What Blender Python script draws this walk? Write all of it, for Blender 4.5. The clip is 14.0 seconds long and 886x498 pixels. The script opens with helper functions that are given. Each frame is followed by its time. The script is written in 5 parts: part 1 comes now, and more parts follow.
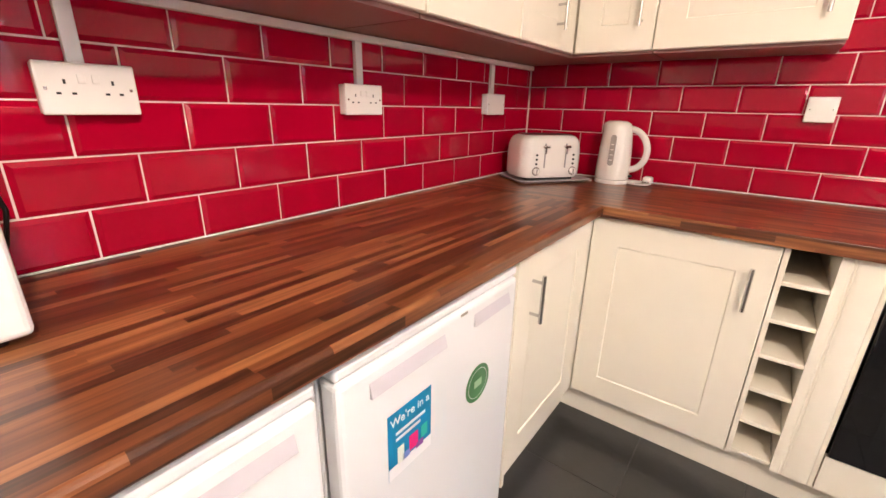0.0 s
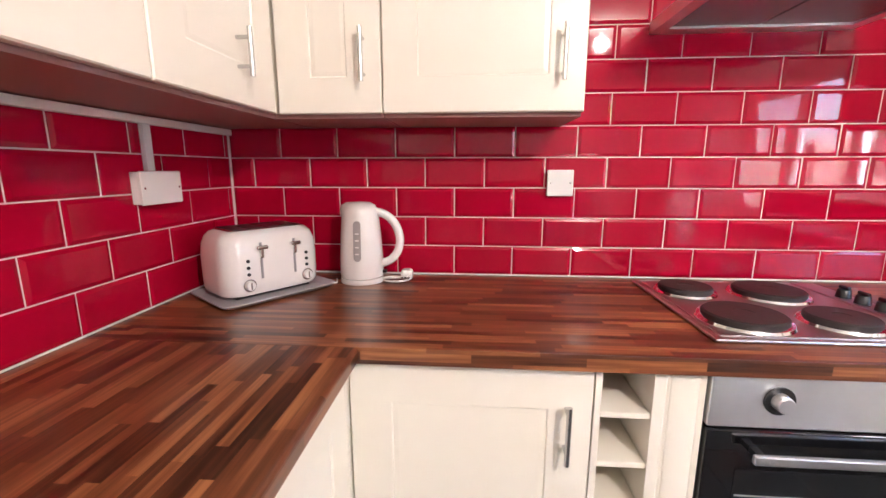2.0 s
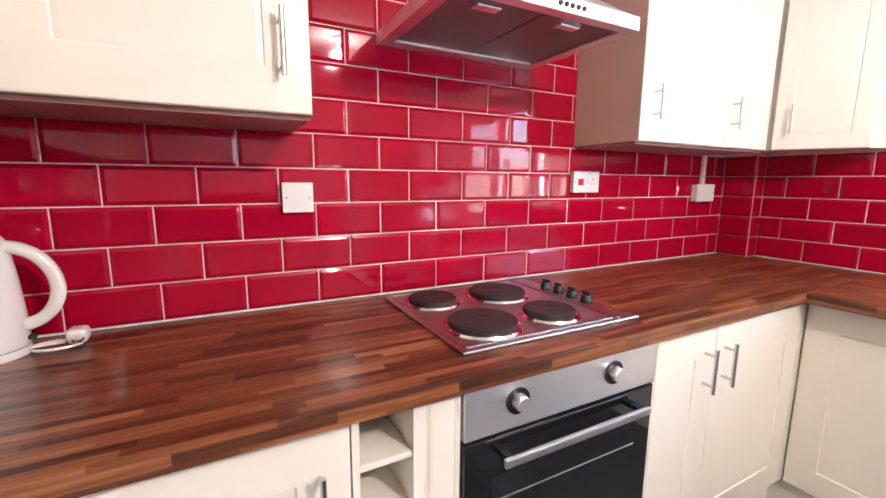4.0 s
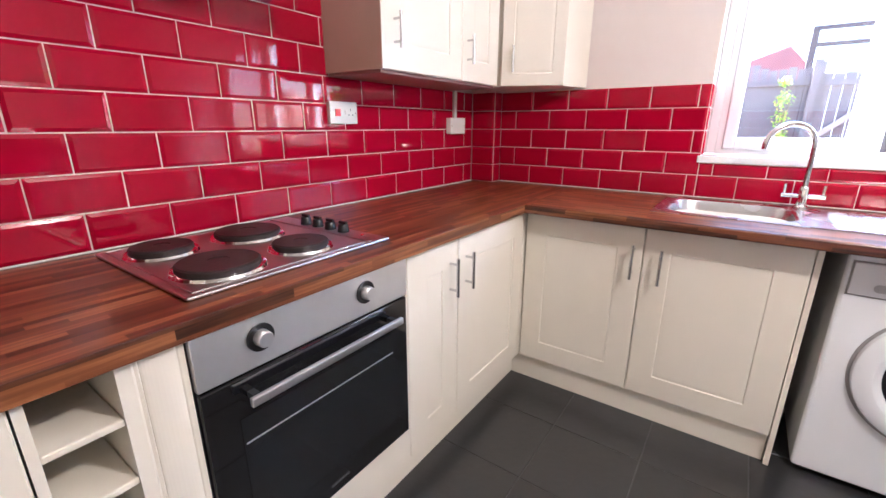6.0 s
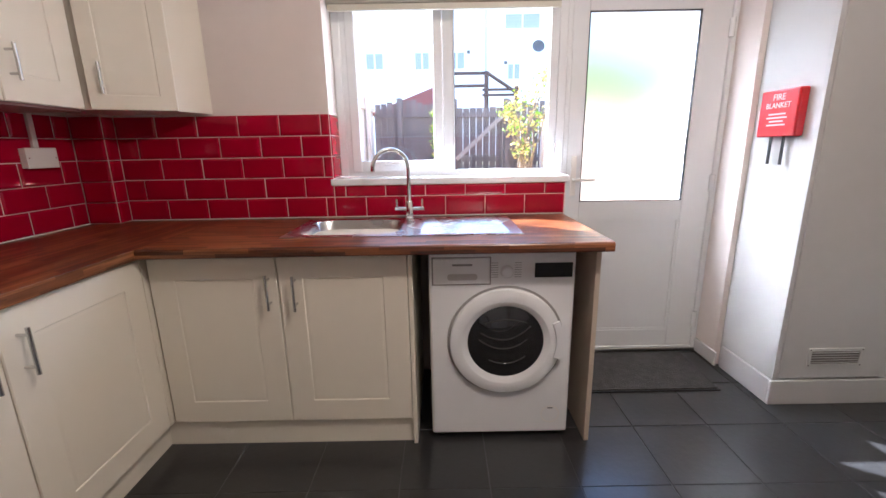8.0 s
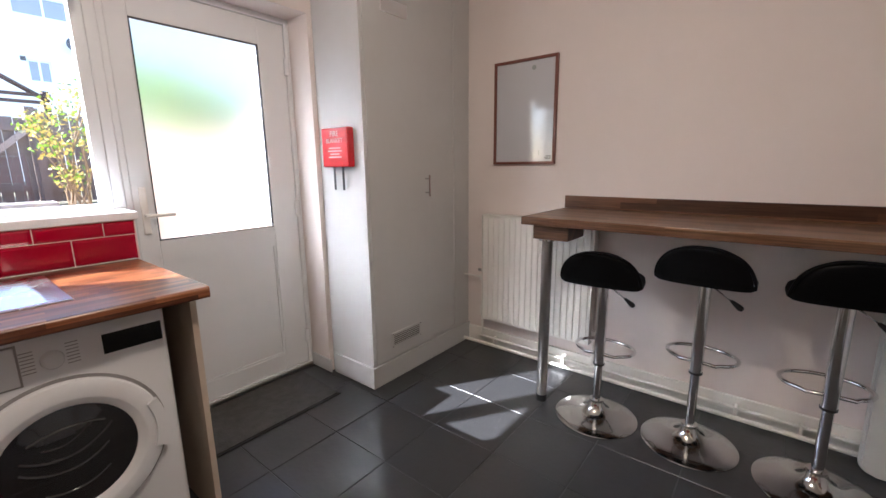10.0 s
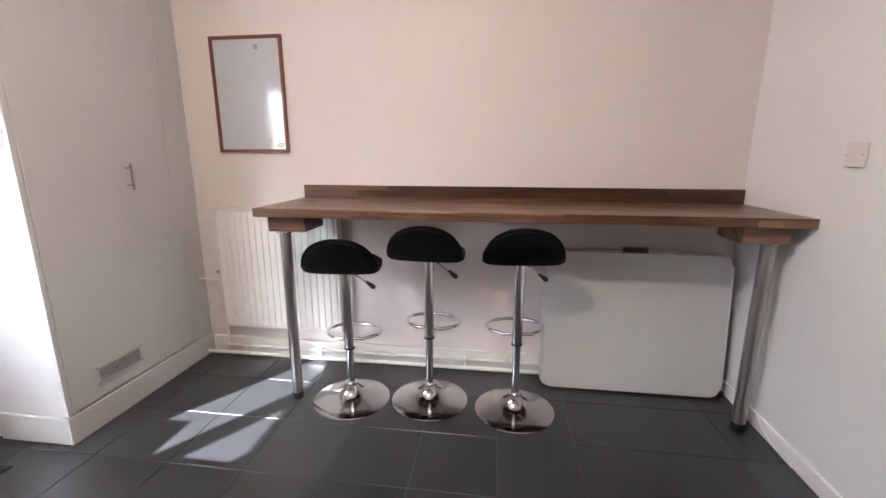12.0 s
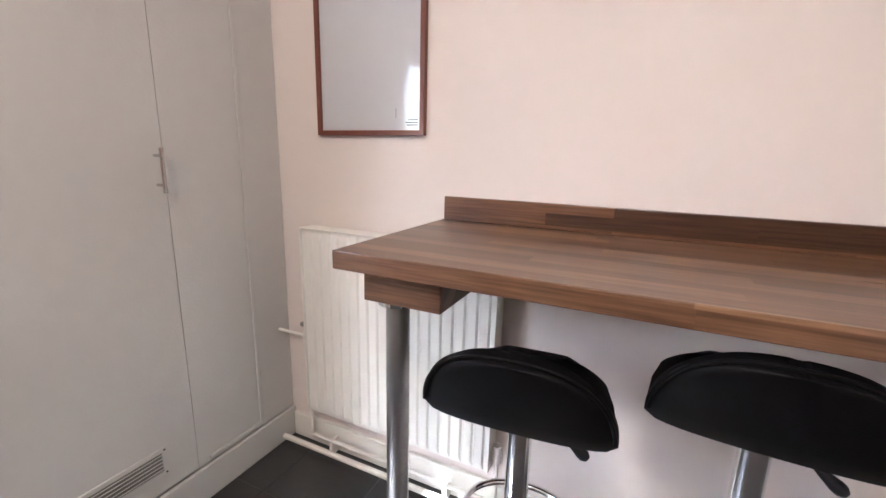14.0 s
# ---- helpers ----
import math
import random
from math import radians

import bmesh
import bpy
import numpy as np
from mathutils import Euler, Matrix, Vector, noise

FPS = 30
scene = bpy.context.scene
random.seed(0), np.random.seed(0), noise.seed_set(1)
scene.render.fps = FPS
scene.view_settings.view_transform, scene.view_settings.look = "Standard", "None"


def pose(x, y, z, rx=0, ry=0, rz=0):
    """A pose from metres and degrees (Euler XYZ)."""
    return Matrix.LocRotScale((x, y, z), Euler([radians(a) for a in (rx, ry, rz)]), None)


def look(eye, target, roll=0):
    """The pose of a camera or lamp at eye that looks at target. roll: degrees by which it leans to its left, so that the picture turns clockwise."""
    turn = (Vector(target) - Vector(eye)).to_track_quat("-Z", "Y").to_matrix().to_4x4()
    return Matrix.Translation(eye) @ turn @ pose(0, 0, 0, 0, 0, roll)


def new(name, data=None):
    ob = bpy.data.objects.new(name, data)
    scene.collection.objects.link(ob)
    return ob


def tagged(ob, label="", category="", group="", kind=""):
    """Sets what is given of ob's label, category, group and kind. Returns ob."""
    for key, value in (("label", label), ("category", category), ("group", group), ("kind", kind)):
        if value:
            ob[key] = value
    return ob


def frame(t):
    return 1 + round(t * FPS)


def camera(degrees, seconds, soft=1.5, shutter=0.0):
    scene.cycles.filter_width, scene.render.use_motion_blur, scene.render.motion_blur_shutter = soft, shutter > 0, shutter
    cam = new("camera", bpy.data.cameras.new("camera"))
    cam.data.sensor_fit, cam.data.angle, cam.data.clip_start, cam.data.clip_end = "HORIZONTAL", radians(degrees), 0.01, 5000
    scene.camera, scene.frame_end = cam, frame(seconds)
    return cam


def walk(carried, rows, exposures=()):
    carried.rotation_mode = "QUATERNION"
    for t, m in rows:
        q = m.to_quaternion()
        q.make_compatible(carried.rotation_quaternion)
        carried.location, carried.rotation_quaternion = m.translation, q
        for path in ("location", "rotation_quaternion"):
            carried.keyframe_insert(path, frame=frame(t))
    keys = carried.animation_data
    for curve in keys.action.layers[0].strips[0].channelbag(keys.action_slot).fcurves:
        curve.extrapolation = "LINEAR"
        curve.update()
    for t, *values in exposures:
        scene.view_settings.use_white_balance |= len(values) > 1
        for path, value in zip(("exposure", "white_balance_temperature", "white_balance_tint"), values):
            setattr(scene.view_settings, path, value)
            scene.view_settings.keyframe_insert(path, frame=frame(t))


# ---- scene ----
cam = camera(93.4, 14.0)
PATH = [
    (0, (1.071, 2.203, 1.218), (-0.07, 3.712, 0.57), 1.2),
    (0.5, (0.998, 2.328, 1.239), (0.012, 3.977, 0.684), 0.5),
    (1, (0.95, 2.511, 1.243), (0.181, 4.301, 0.791), 0.2),
    (1.5, (0.921, 2.688, 1.254), (0.43, 4.588, 0.858), -0.0),
    (2, (0.901, 2.839, 1.278), (0.751, 4.798, 0.903), 0.0),
    (2.5, (0.899, 2.962, 1.294), (1.086, 4.924, 0.954), 0.4),
    (3, (0.928, 3.012, 1.306), (1.425, 4.927, 1.015), 0.6),
    (5.5, (1.065, 2.948, 1.233), (2.458, 4.286, 0.716), 0.2),
    (6, (1.114, 2.911, 1.232), (2.678, 4.022, 0.667), 0.1),
    (6.5, (1.178, 2.843, 1.234), (2.892, 3.696, 0.656), -0.2),
    (7, (1.226, 2.753, 1.242), (3.053, 3.332, 0.672), -0.4),
    (7.5, (1.284, 2.679, 1.25), (3.191, 2.958, 0.713), -0.4),
    (8, (1.307, 2.531, 1.247), (3.251, 2.53, 0.776), -1.0),
    (8.5, (1.36, 2.507, 1.268), (3.263, 2.078, 0.826), -0.1),
    (9, (1.404, 2.475, 1.278), (3.17, 1.633, 0.865), 0.1),
    (9.2, (1.412, 2.465, 1.275), (3.099, 1.468, 0.876), 0.0),
    (11.3, (1.278, 2.391, 1.27), (1.725, 0.489, 0.841), -0.2),
    (11.5, (1.254, 2.386, 1.261), (1.632, 0.469, 0.834), 0.0),
    (12, (1.274, 2.343, 1.256), (1.532, 0.408, 0.82), 0.1),
    (12.5, (1.275, 2.142, 1.238), (1.564, 0.212, 0.798), 0.4),
    (13, (1.342, 1.895, 1.242), (1.754, -0.008, 0.785), 0.7),
    (13.5, (1.576, 1.536, 1.239), (2.171, -0.318, 0.78), 1.0),
    (14, (1.837, 1.216, 1.213), (2.67, -0.55, 0.779), 1.5),
]
EXPOSURES = [(0.0, 4.5, 5950, 12), (1.0, 4.6, 5500, 13), (2.0, 4.6, 5300, 13), (5.5, 4.4, 5100, 13), (6.5, 4.05, 5050, 13), (7.5, 3.55, 5300, 13), (8.2, 3.05, 5450, 13), (9.0, 2.78, 5600, 12), (9.5, 2.78, 5600, 12), (11.5, 3.45, 5500, 13), (13.0, 3.75, 5400, 12), (14.0, 3.78, 5400, 12)]
walk(cam, [(t, look(eye, target, roll)) for t, eye, target, roll in PATH], exposures=EXPOSURES)

# ---- world, sun, lamps ----
SUN_AZ, SUN_EL = radians(33.9), radians(38.6)      # azimuth clockwise from north (+y)
world = bpy.data.worlds.new("world")
scene.world = world
world.use_nodes = True
wn = world.node_tree
sky = wn.nodes.new("ShaderNodeTexSky")
sky.sky_type, sky.sun_disc, sky.sun_elevation, sky.sun_rotation = "NISHITA", False, SUN_EL, SUN_AZ
wn.nodes["Background"].inputs["Strength"].default_value = 0.15
wn.links.new(sky.outputs["Color"], wn.nodes["Background"].inputs["Color"])


def lamp(name, kind, m, energy, color=(1, 1, 1), **more):
    data = bpy.data.lights.new(name, kind)
    data.energy, data.color = energy, color
    for key, value in more.items():
        if key == "size":
            data.size = value
        elif key == "size_y":
            data.shape, data.size_y = "RECTANGLE", value
        elif key == "radius":
            data.shadow_soft_size = value
        elif key == "angle":
            data.angle = value
    ob = new(name, data)
    ob.matrix_world = m
    return ob


sun_dir = Vector((math.sin(SUN_AZ) * math.cos(SUN_EL), math.cos(SUN_AZ) * math.cos(SUN_EL), math.sin(SUN_EL)))
lamp("sun", "SUN", look(sun_dir * 50, (0, 0, 0)), 4.5, (1.0, 0.95, 0.88), angle=radians(0.6))
lamp("ceiling_bulb", "POINT", pose(1.9, 2.0, 2.27), 5.0, (1.0, 0.79, 0.58), radius=0.05)


# ---- materials ----
def material(name, color=(0.8, 0.8, 0.8), rough=0.5, metal=0.0, var=0.0, var_scale=4.0, bump=0.0, bump_scale=60.0, coat=0.0, spec=0.5, rnd=0.0):
    """A plain procedural surface: colour with large and small variation, bump, and a shift by the object's random."""
    mat = bpy.data.materials.new(name)
    mat.use_nodes = True
    nt = mat.node_tree
    b = nt.nodes["Principled BSDF"]
    b.inputs["Base Color"].default_value = (*color, 1)
    b.inputs["Roughness"].default_value = rough
    b.inputs["Metallic"].default_value = metal
    b.inputs["Coat Weight"].default_value = coat
    b.inputs["Coat Roughness"].default_value = 0.05
    b.inputs["Specular IOR Level"].default_value = spec
    tc = nt.nodes.new("ShaderNodeTexCoord")
    if var or rnd:
        n1, n2 = nt.nodes.new("ShaderNodeTexNoise"), nt.nodes.new("ShaderNodeTexNoise")
        n1.inputs["Scale"].default_value, n2.inputs["Scale"].default_value = var_scale, var_scale * 14
        n1.inputs["Detail"].default_value = n2.inputs["Detail"].default_value = 4
        for n in (n1, n2):
            nt.links.new(tc.outputs["Object"], n.inputs["Vector"])
        add = nt.nodes.new("ShaderNodeMath")
        add.operation = "MULTIPLY_ADD"
        nt.links.new(n2.outputs["Fac"], add.inputs[0])
        add.inputs[1].default_value = 0.35
        nt.links.new(n1.outputs["Fac"], add.inputs[2])
        last = add.outputs[0]
        if rnd:
            info, add2 = nt.nodes.new("ShaderNodeObjectInfo"), nt.nodes.new("ShaderNodeMath")
            add2.operation = "MULTIPLY_ADD"
            nt.links.new(info.outputs["Random"], add2.inputs[0])
            add2.inputs[1].default_value = rnd
            nt.links.new(last, add2.inputs[2])
            last = add2.outputs[0]
        ramp = nt.nodes.new("ShaderNodeMapRange")
        ramp.inputs["From Min"].default_value, ramp.inputs["From Max"].default_value = 0.3, 1.05 + rnd
        ramp.inputs["To Min"].default_value, ramp.inputs["To Max"].default_value = 1 - var, 1 + var
        nt.links.new(last, ramp.inputs["Value"])
        mul = nt.nodes.new("ShaderNodeVectorMath")
        mul.operation = "SCALE"
        mul.inputs[0].default_value = color
        nt.links.new(ramp.outputs["Result"], mul.inputs["Scale"])
        nt.links.new(mul.outputs["Vector"], b.inputs["Base Color"])
        rr = nt.nodes.new("ShaderNodeMapRange")
        rr.inputs["To Min"].default_value, rr.inputs["To Max"].default_value = rough * 0.92, min(1, rough * 1.1)
        nt.links.new(n1.outputs["Fac"], rr.inputs["Value"])
        nt.links.new(rr.outputs["Result"], b.inputs["Roughness"])
    if bump:
        nb, bp = nt.nodes.new("ShaderNodeTexNoise"), nt.nodes.new("ShaderNodeBump")
        nb.inputs["Scale"].default_value, nb.inputs["Detail"].default_value = bump_scale, 5
        nt.links.new(tc.outputs["Object"], nb.inputs["Vector"])
        bp.inputs["Strength"].default_value, bp.inputs["Distance"].default_value = bump, 0.003
        nt.links.new(nb.outputs["Fac"], bp.inputs["Height"])
        nt.links.new(bp.outputs["Normal"], b.inputs["Normal"])
    return mat


def stave_wood(name, along, tones, width=0.0195, length=0.24, rough=0.3, coat=0.15, grain=0.45):
    """Block-board walnut laminate: short staves of mixed tone in rows, with fine grain along them. along: "x" or "y"."""
    mat = bpy.data.materials.new(name)
    mat.use_nodes = True
    nt = mat.node_tree
    L, N = nt.links.new, nt.nodes.new
    b = nt.nodes["Principled BSDF"]
    tc, sep = N("ShaderNodeTexCoord"), N("ShaderNodeSeparateXYZ")
    L(tc.outputs["Object"], sep.inputs[0])
    u = sep.outputs["X" if along == "x" else "Y"]
    across = N("ShaderNodeMath")
    L(sep.outputs["Y" if along == "x" else "X"], across.inputs[0])
    L(sep.outputs["Z"], across.inputs[1])

    def m(op, a, c=None, d=None):
        n = N("ShaderNodeMath")
        n.operation = op
        for k, v in enumerate((a, c, d)):
            if v is None:
                continue
            if isinstance(v, (int, float)):
                n.inputs[k].default_value = v
            else:
                L(v, n.inputs[k])
        return n.outputs[0]

    row = m("FLOOR", m("DIVIDE", across.outputs[0], width))
    wn1 = N("ShaderNodeTexWhiteNoise")
    wn1.noise_dimensions = "1D"
    L(row, wn1.inputs["W"])
    uu = m("DIVIDE", m("ADD", u, m("MULTIPLY", wn1.outputs["Value"], 7.3)), length)
    piece = m("FLOOR", uu)
    comb = N("ShaderNodeCombineXYZ")
    L(piece, comb.inputs[0])
    L(row, comb.inputs[1])
    wn2 = N("ShaderNodeTexWhiteNoise")
    wn2.noise_dimensions = "2D"
    L(comb.outputs[0], wn2.inputs["Vector"])
    gv = N("ShaderNodeCombineXYZ")
    L(m("MULTIPLY", u, 6.0), gv.inputs[0])
    L(m("MULTIPLY", across.outputs[0], 130.0), gv.inputs[1])
    L(m("MULTIPLY", wn2.outputs["Value"], 50.0), gv.inputs[2])
    g = N("ShaderNodeTexNoise")
    g.inputs["Scale"].default_value, g.inputs["Detail"].default_value = 1.0, 5
    L(gv.outputs[0], g.inputs["Vector"])
    tone = m("ADD", m("MULTIPLY", wn2.outputs["Value"], 0.72), m("MULTIPLY", m("SUBTRACT", g.outputs["Fac"], 0.28), grain * 2))
    ramp = N("ShaderNodeValToRGB")
    els = ramp.color_ramp.elements
    els[0].position, els[0].color = 0.15, (*tones[0], 1)
    els[1].position, els[1].color = 1.0, (*tones[-1], 1)
    for k, c in enumerate(tones[1:-1]):
        e = els.new(0.15 + 0.85 * (k + 1) / (len(tones) - 1))
        e.color = (*c, 1)
    L(tone, ramp.inputs["Fac"])
    L(ramp.outputs["Color"], b.inputs["Base Color"])
    rr = N("ShaderNodeMapRange")
    rr.inputs["To Min"].default_value, rr.inputs["To Max"].default_value = rough * 0.8, rough * 1.3
    L(g.outputs["Fac"], rr.inputs["Value"])
    L(rr.outputs["Result"], b.inputs["Roughness"])
    b.inputs["Coat Weight"].default_value = coat
    b.inputs["Coat Roughness"].default_value = 0.15
    bp = N("ShaderNodeBump")
    bp.inputs["Strength"].default_value, bp.inputs["Distance"].default_value = 0.15, 0.001
    L(g.outputs["Fac"], bp.inputs["Height"])
    L(bp.outputs["Normal"], b.inputs["Normal"])
    return mat


def glass_mat(name, rough=0.0, tint=(1, 1, 1)):
    mat = bpy.data.materials.new(name)
    mat.use_nodes = True
    b = mat.node_tree.nodes["Principled BSDF"]
    b.inputs["Base Color"].default_value = (*tint, 1)
    b.inputs["Roughness"].default_value, b.inputs["IOR"].default_value = rough, 1.45
    b.inputs["Transmission Weight"].default_value = 1.0
    return mat


WALNUT = [(0.030, 0.009, 0.004), (0.105, 0.032, 0.012), (0.19, 0.064, 0.022), (0.34, 0.140, 0.050)]
M_TILE = material("red_glazed_tile", (0.36, 0.0005, 0.020), 0.04, var=0.10, var_scale=3, bump=0.03, bump_scale=9, spec=0.34, rnd=0.25)
M_GROUT = material("grout", (0.80, 0.58, 0.56), 0.8, var=0.08, bump=0.2)
M_WALL = material("cream_wall_paint", (0.76, 0.69, 0.65), 0.7, var=0.03, var_scale=2, bump=0.12, bump_scale=220)
M_WHITEWALL = material("white_wall_paint", (0.85, 0.845, 0.84), 0.55, var=0.03, var_scale=2, bump=0.12, bump_scale=150)
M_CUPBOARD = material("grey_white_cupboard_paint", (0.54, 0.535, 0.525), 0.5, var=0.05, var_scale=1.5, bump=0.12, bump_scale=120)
M_CEIL = material("ceiling_paint", (0.82, 0.81, 0.78), 0.8, var=0.02, bump=0.1)
M_CREAM = material("cream_door", (0.81, 0.76, 0.65), 0.28, var=0.02, var_scale=1.5, bump=0.02, bump_scale=200)
M_CARCASS = material("cream_carcass", (0.78, 0.73, 0.62), 0.45, var=0.03)
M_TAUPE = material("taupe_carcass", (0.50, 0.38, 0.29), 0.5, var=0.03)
# underside colour takes in the shade below the wall cabinets
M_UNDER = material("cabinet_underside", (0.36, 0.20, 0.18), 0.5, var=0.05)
M_GLOSS_WHITE = material("white_gloss_enamel", (0.82, 0.83, 0.85), 0.18, coat=0.3, var=0.01, var_scale=1)
M_LEG = material("brushed_grey_tube", (0.40, 0.385, 0.37), 0.34, 1.0, var=0.04)
M_PLASTIC = material("white_plastic", (0.80, 0.77, 0.73), 0.3, var=0.02)
M_UPVC = material("white_upvc", (0.76, 0.77, 0.78), 0.25, var=0.02, var_scale=2)
M_STEEL = material("brushed_steel", (0.84, 0.84, 0.85), 0.40, 1.0, var=0.05, var_scale=6)
M_CHROME = material("chrome", (0.80, 0.80, 0.80), 0.06, 1.0)
M_DISC = material("dulled_chrome_disc", (0.56, 0.55, 0.54), 0.12, 1.0, var=0.04)
M_POST = material("polished_chrome_tube", (0.74, 0.74, 0.74), 0.13, 1.0)
M_NICKEL = material("satin_nickel_handle", (0.58, 0.57, 0.56), 0.25, 1.0, var=0.05)
M_BLACK = material("black_plastic", (0.012, 0.012, 0.013), 0.35)
M_BLACKGLASS = material("black_oven_glass", (0.006, 0.006, 0.007), 0.05, coat=0.5)
M_IRON = material("cast_hotplate", (0.035, 0.026, 0.026), 0.5, 0.3, var=0.15, var_scale=12, bump=0.2)
M_LEATHER = material("black_leatherette", (0.004, 0.004, 0.0045), 0.45, bump=0.15, bump_scale=400, spec=0.10)
M_FLOOR = material("slate_grey_floor_tile", (0.026, 0.026, 0.0275), 0.30, var=0.30, var_scale=3.5, bump=0.3, bump_scale=35, coat=0.12, rnd=0.3, spec=0.75)
M_FLOORGROUT = material("floor_grout", (0.10, 0.10, 0.104), 0.8, var=0.1)
M_MAT = material("dark_rubber_mat", (0.060, 0.056, 0.052), 0.9, var=0.55, var_scale=22, bump=1.0, bump_scale=120)
M_WT_X = stave_wood("walnut_worktop_along_x", "x", WALNUT)
M_WT_Y = stave_wood("walnut_worktop_along_y", "y", WALNUT)
M_BAR = stave_wood("walnut_bar_top", "x", [(0.050, 0.022, 0.010), (0.105, 0.050, 0.024), (0.165, 0.085, 0.043), (0.25, 0.140, 0.075)], width=0.04, length=0.75, grain=0.65)
M_RED = material("red_plastic_box", (0.55, 0.006, 0.010), 0.25, coat=0.2)
M_FRAME = material("brown_picture_frame", (0.16, 0.05, 0.03), 0.35, var=0.1)
M_BOARDFACE = material("glazed_grey_print", (0.56, 0.57, 0.60), 0.09, var=0.02, bump=0.9, bump_scale=3.0, spec=0.6)
M_TABLE = material("grey_white_table_top", (0.60, 0.60, 0.57), 0.45, var=0.03, bump=0.1, bump_scale=150)
M_RAD = material("radiator_enamel", (0.80, 0.78, 0.73), 0.42, var=0.02)
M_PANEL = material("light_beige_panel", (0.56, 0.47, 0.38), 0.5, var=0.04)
M_GASKET = material("dark_glazing_gasket", (0.05, 0.05, 0.055), 0.6)
M_CLEAR = glass_mat("clear_glass")
M_FROST = glass_mat("obscured_glass", 0.33, (0.80, 0.81, 0.80))
M_BLIND = material("cream_roller_blind", (0.42, 0.41, 0.34), 0.85, bump=0.1, bump_scale=500)


# ---- builders ----
def box(x0, x1, y0, y1, z0, z1, bevel=0.0, seg=2, bm=None):
    """A box, its edges rounded, in a new bmesh or added to bm."""
    b = bmesh.new()
    vs = [b.verts.new((x, y, z)) for x in sorted((x0, x1)) for y in sorted((y0, y1)) for z in sorted((z0, z1))]
    for q in ((0, 1, 3, 2), (4, 6, 7, 5), (0, 4, 5, 1), (2, 3, 7, 6), (0, 2, 6, 4), (1, 5, 7, 3)):
        b.faces.new([vs[k] for k in q])
    if bevel:
        bmesh.ops.bevel(b, geom=b.edges[:], offset=bevel, segments=seg, affect="EDGES", profile=0.5)
    if bm is None:
        return b
    return add(bm, b)


def add(bm, other, m=None):
    if m is not None:
        other.transform(m)
    me = bpy.data.meshes.new("tmp")
    other.to_mesh(me)
    other.free()
    bm.from_mesh(me)
    bpy.data.meshes.remove(me)
    return bm


def prism(points, z0, z1, bevel=0.0, bm=None):
    """An upright prism over a plan given as a list of x, y, anticlockwise."""
    b = bmesh.new()
    lo = [b.verts.new((x, y, z0)) for x, y in points]
    hi = [b.verts.new((x, y, z1)) for x, y in points]
    b.faces.new(lo[::-1])
    b.faces.new(hi)
    for k in range(len(points)):
        j = (k + 1) % len(points)
        b.faces.new((lo[k], lo[j], hi[j], hi[k]))
    if bevel:
        bmesh.ops.bevel(b, geom=b.edges[:], offset=bevel, segments=2, affect="EDGES", profile=0.5)
    return b if bm is None else add(bm, b)


def lathe(profile, m=None, steps=32, bm=None):
    """A turned body round z: profile is a list of radius, height."""
    b = bmesh.new()
    rings = []
    for r, z in profile:
        if r < 1e-6:
            rings.append([b.verts.new((0, 0, z))])
        else:
            rings.append([b.verts.new((r * math.cos(2 * math.pi * k / steps), r * math.sin(2 * math.pi * k / steps), z)) for k in range(steps)])
    for a, c in zip(rings, rings[1:]):
        for k in range(steps):
            j = (k + 1) % steps
            if len(a) == 1 and len(c) > 1:
                b.faces.new((a[0], c[j], c[k]))
            elif len(c) == 1 and len(a) > 1:
                b.faces.new((a[k], a[j], c[0]))
            elif len(a) > 1:
                b.faces.new((a[k], a[j], c[j], c[k]))
    for f in b.faces:
        f.smooth = True
    bmesh.ops.recalc_face_normals(b, faces=b.faces[:])
    if m is not None:
        b.transform(m)
    return b if bm is None else add(bm, b)


def tube(path, r, steps=12, bm=None, closed=False):
    """A round bar along a list of places."""
    b = bmesh.new()
    pts = [Vector(p) for p in path]
    n = len(pts)
    rings, up = [], None
    for k, p in enumerate(pts):
        a = pts[(k - 1) % n] if closed or k else p
        c = pts[(k + 1) % n] if closed or k < n - 1 else p
        d = (c - a).normalized()
        if up is None:
            up = Vector((0, 0, 1)) if abs(d.z) < 0.9 else Vector((1, 0, 0))
        side = d.cross(up).normalized()
        up = side.cross(d).normalized()
        rings.append([b.verts.new(p + r * (math.cos(t) * side + math.sin(t) * up)) for t in (2 * math.pi * j / steps for j in range(steps))])
    pairs = list(zip(rings, rings[1:])) + ([(rings[-1], rings[0])] if closed else [])
    for a, c in pairs:
        for k in range(steps):
            j = (k + 1) % steps
            b.faces.new((a[k], a[j], c[j], c[k])).smooth = True
    if not closed:
        b.faces.new(rings[0][::-1])
        b.faces.new(rings[-1])
    bmesh.ops.recalc_face_normals(b, faces=b.faces[:])
    return b if bm is None else add(bm, b)


def origin(ob):
    v = Vector((0, 0, 0))
    while ob is not None:
        v += ob.location
        ob = ob.parent
    return v


def part(name, bm, mat, parent=None, label="", at=None, kind=""):
    """Links a bmesh in world places as one mesh object, under its parent; at: its origin."""
    base = origin(parent)
    at = Vector(at) if at is not None else base.copy()
    bm.normal_update()
    for e in bm.edges:                                  # crisp rims between smooth faces
        if len(e.link_faces) == 2 and e.calc_face_angle(0) > 0.65:
            e.smooth = False
    bm.transform(Matrix.Translation(-at))
    me = bpy.data.meshes.new(name)
    bm.to_mesh(me)
    bm.free()
    me.materials.append(mat)
    ob = new(name, me)
    ob.parent = parent
    ob.location = at - base
    return tagged(ob, label, kind=kind)


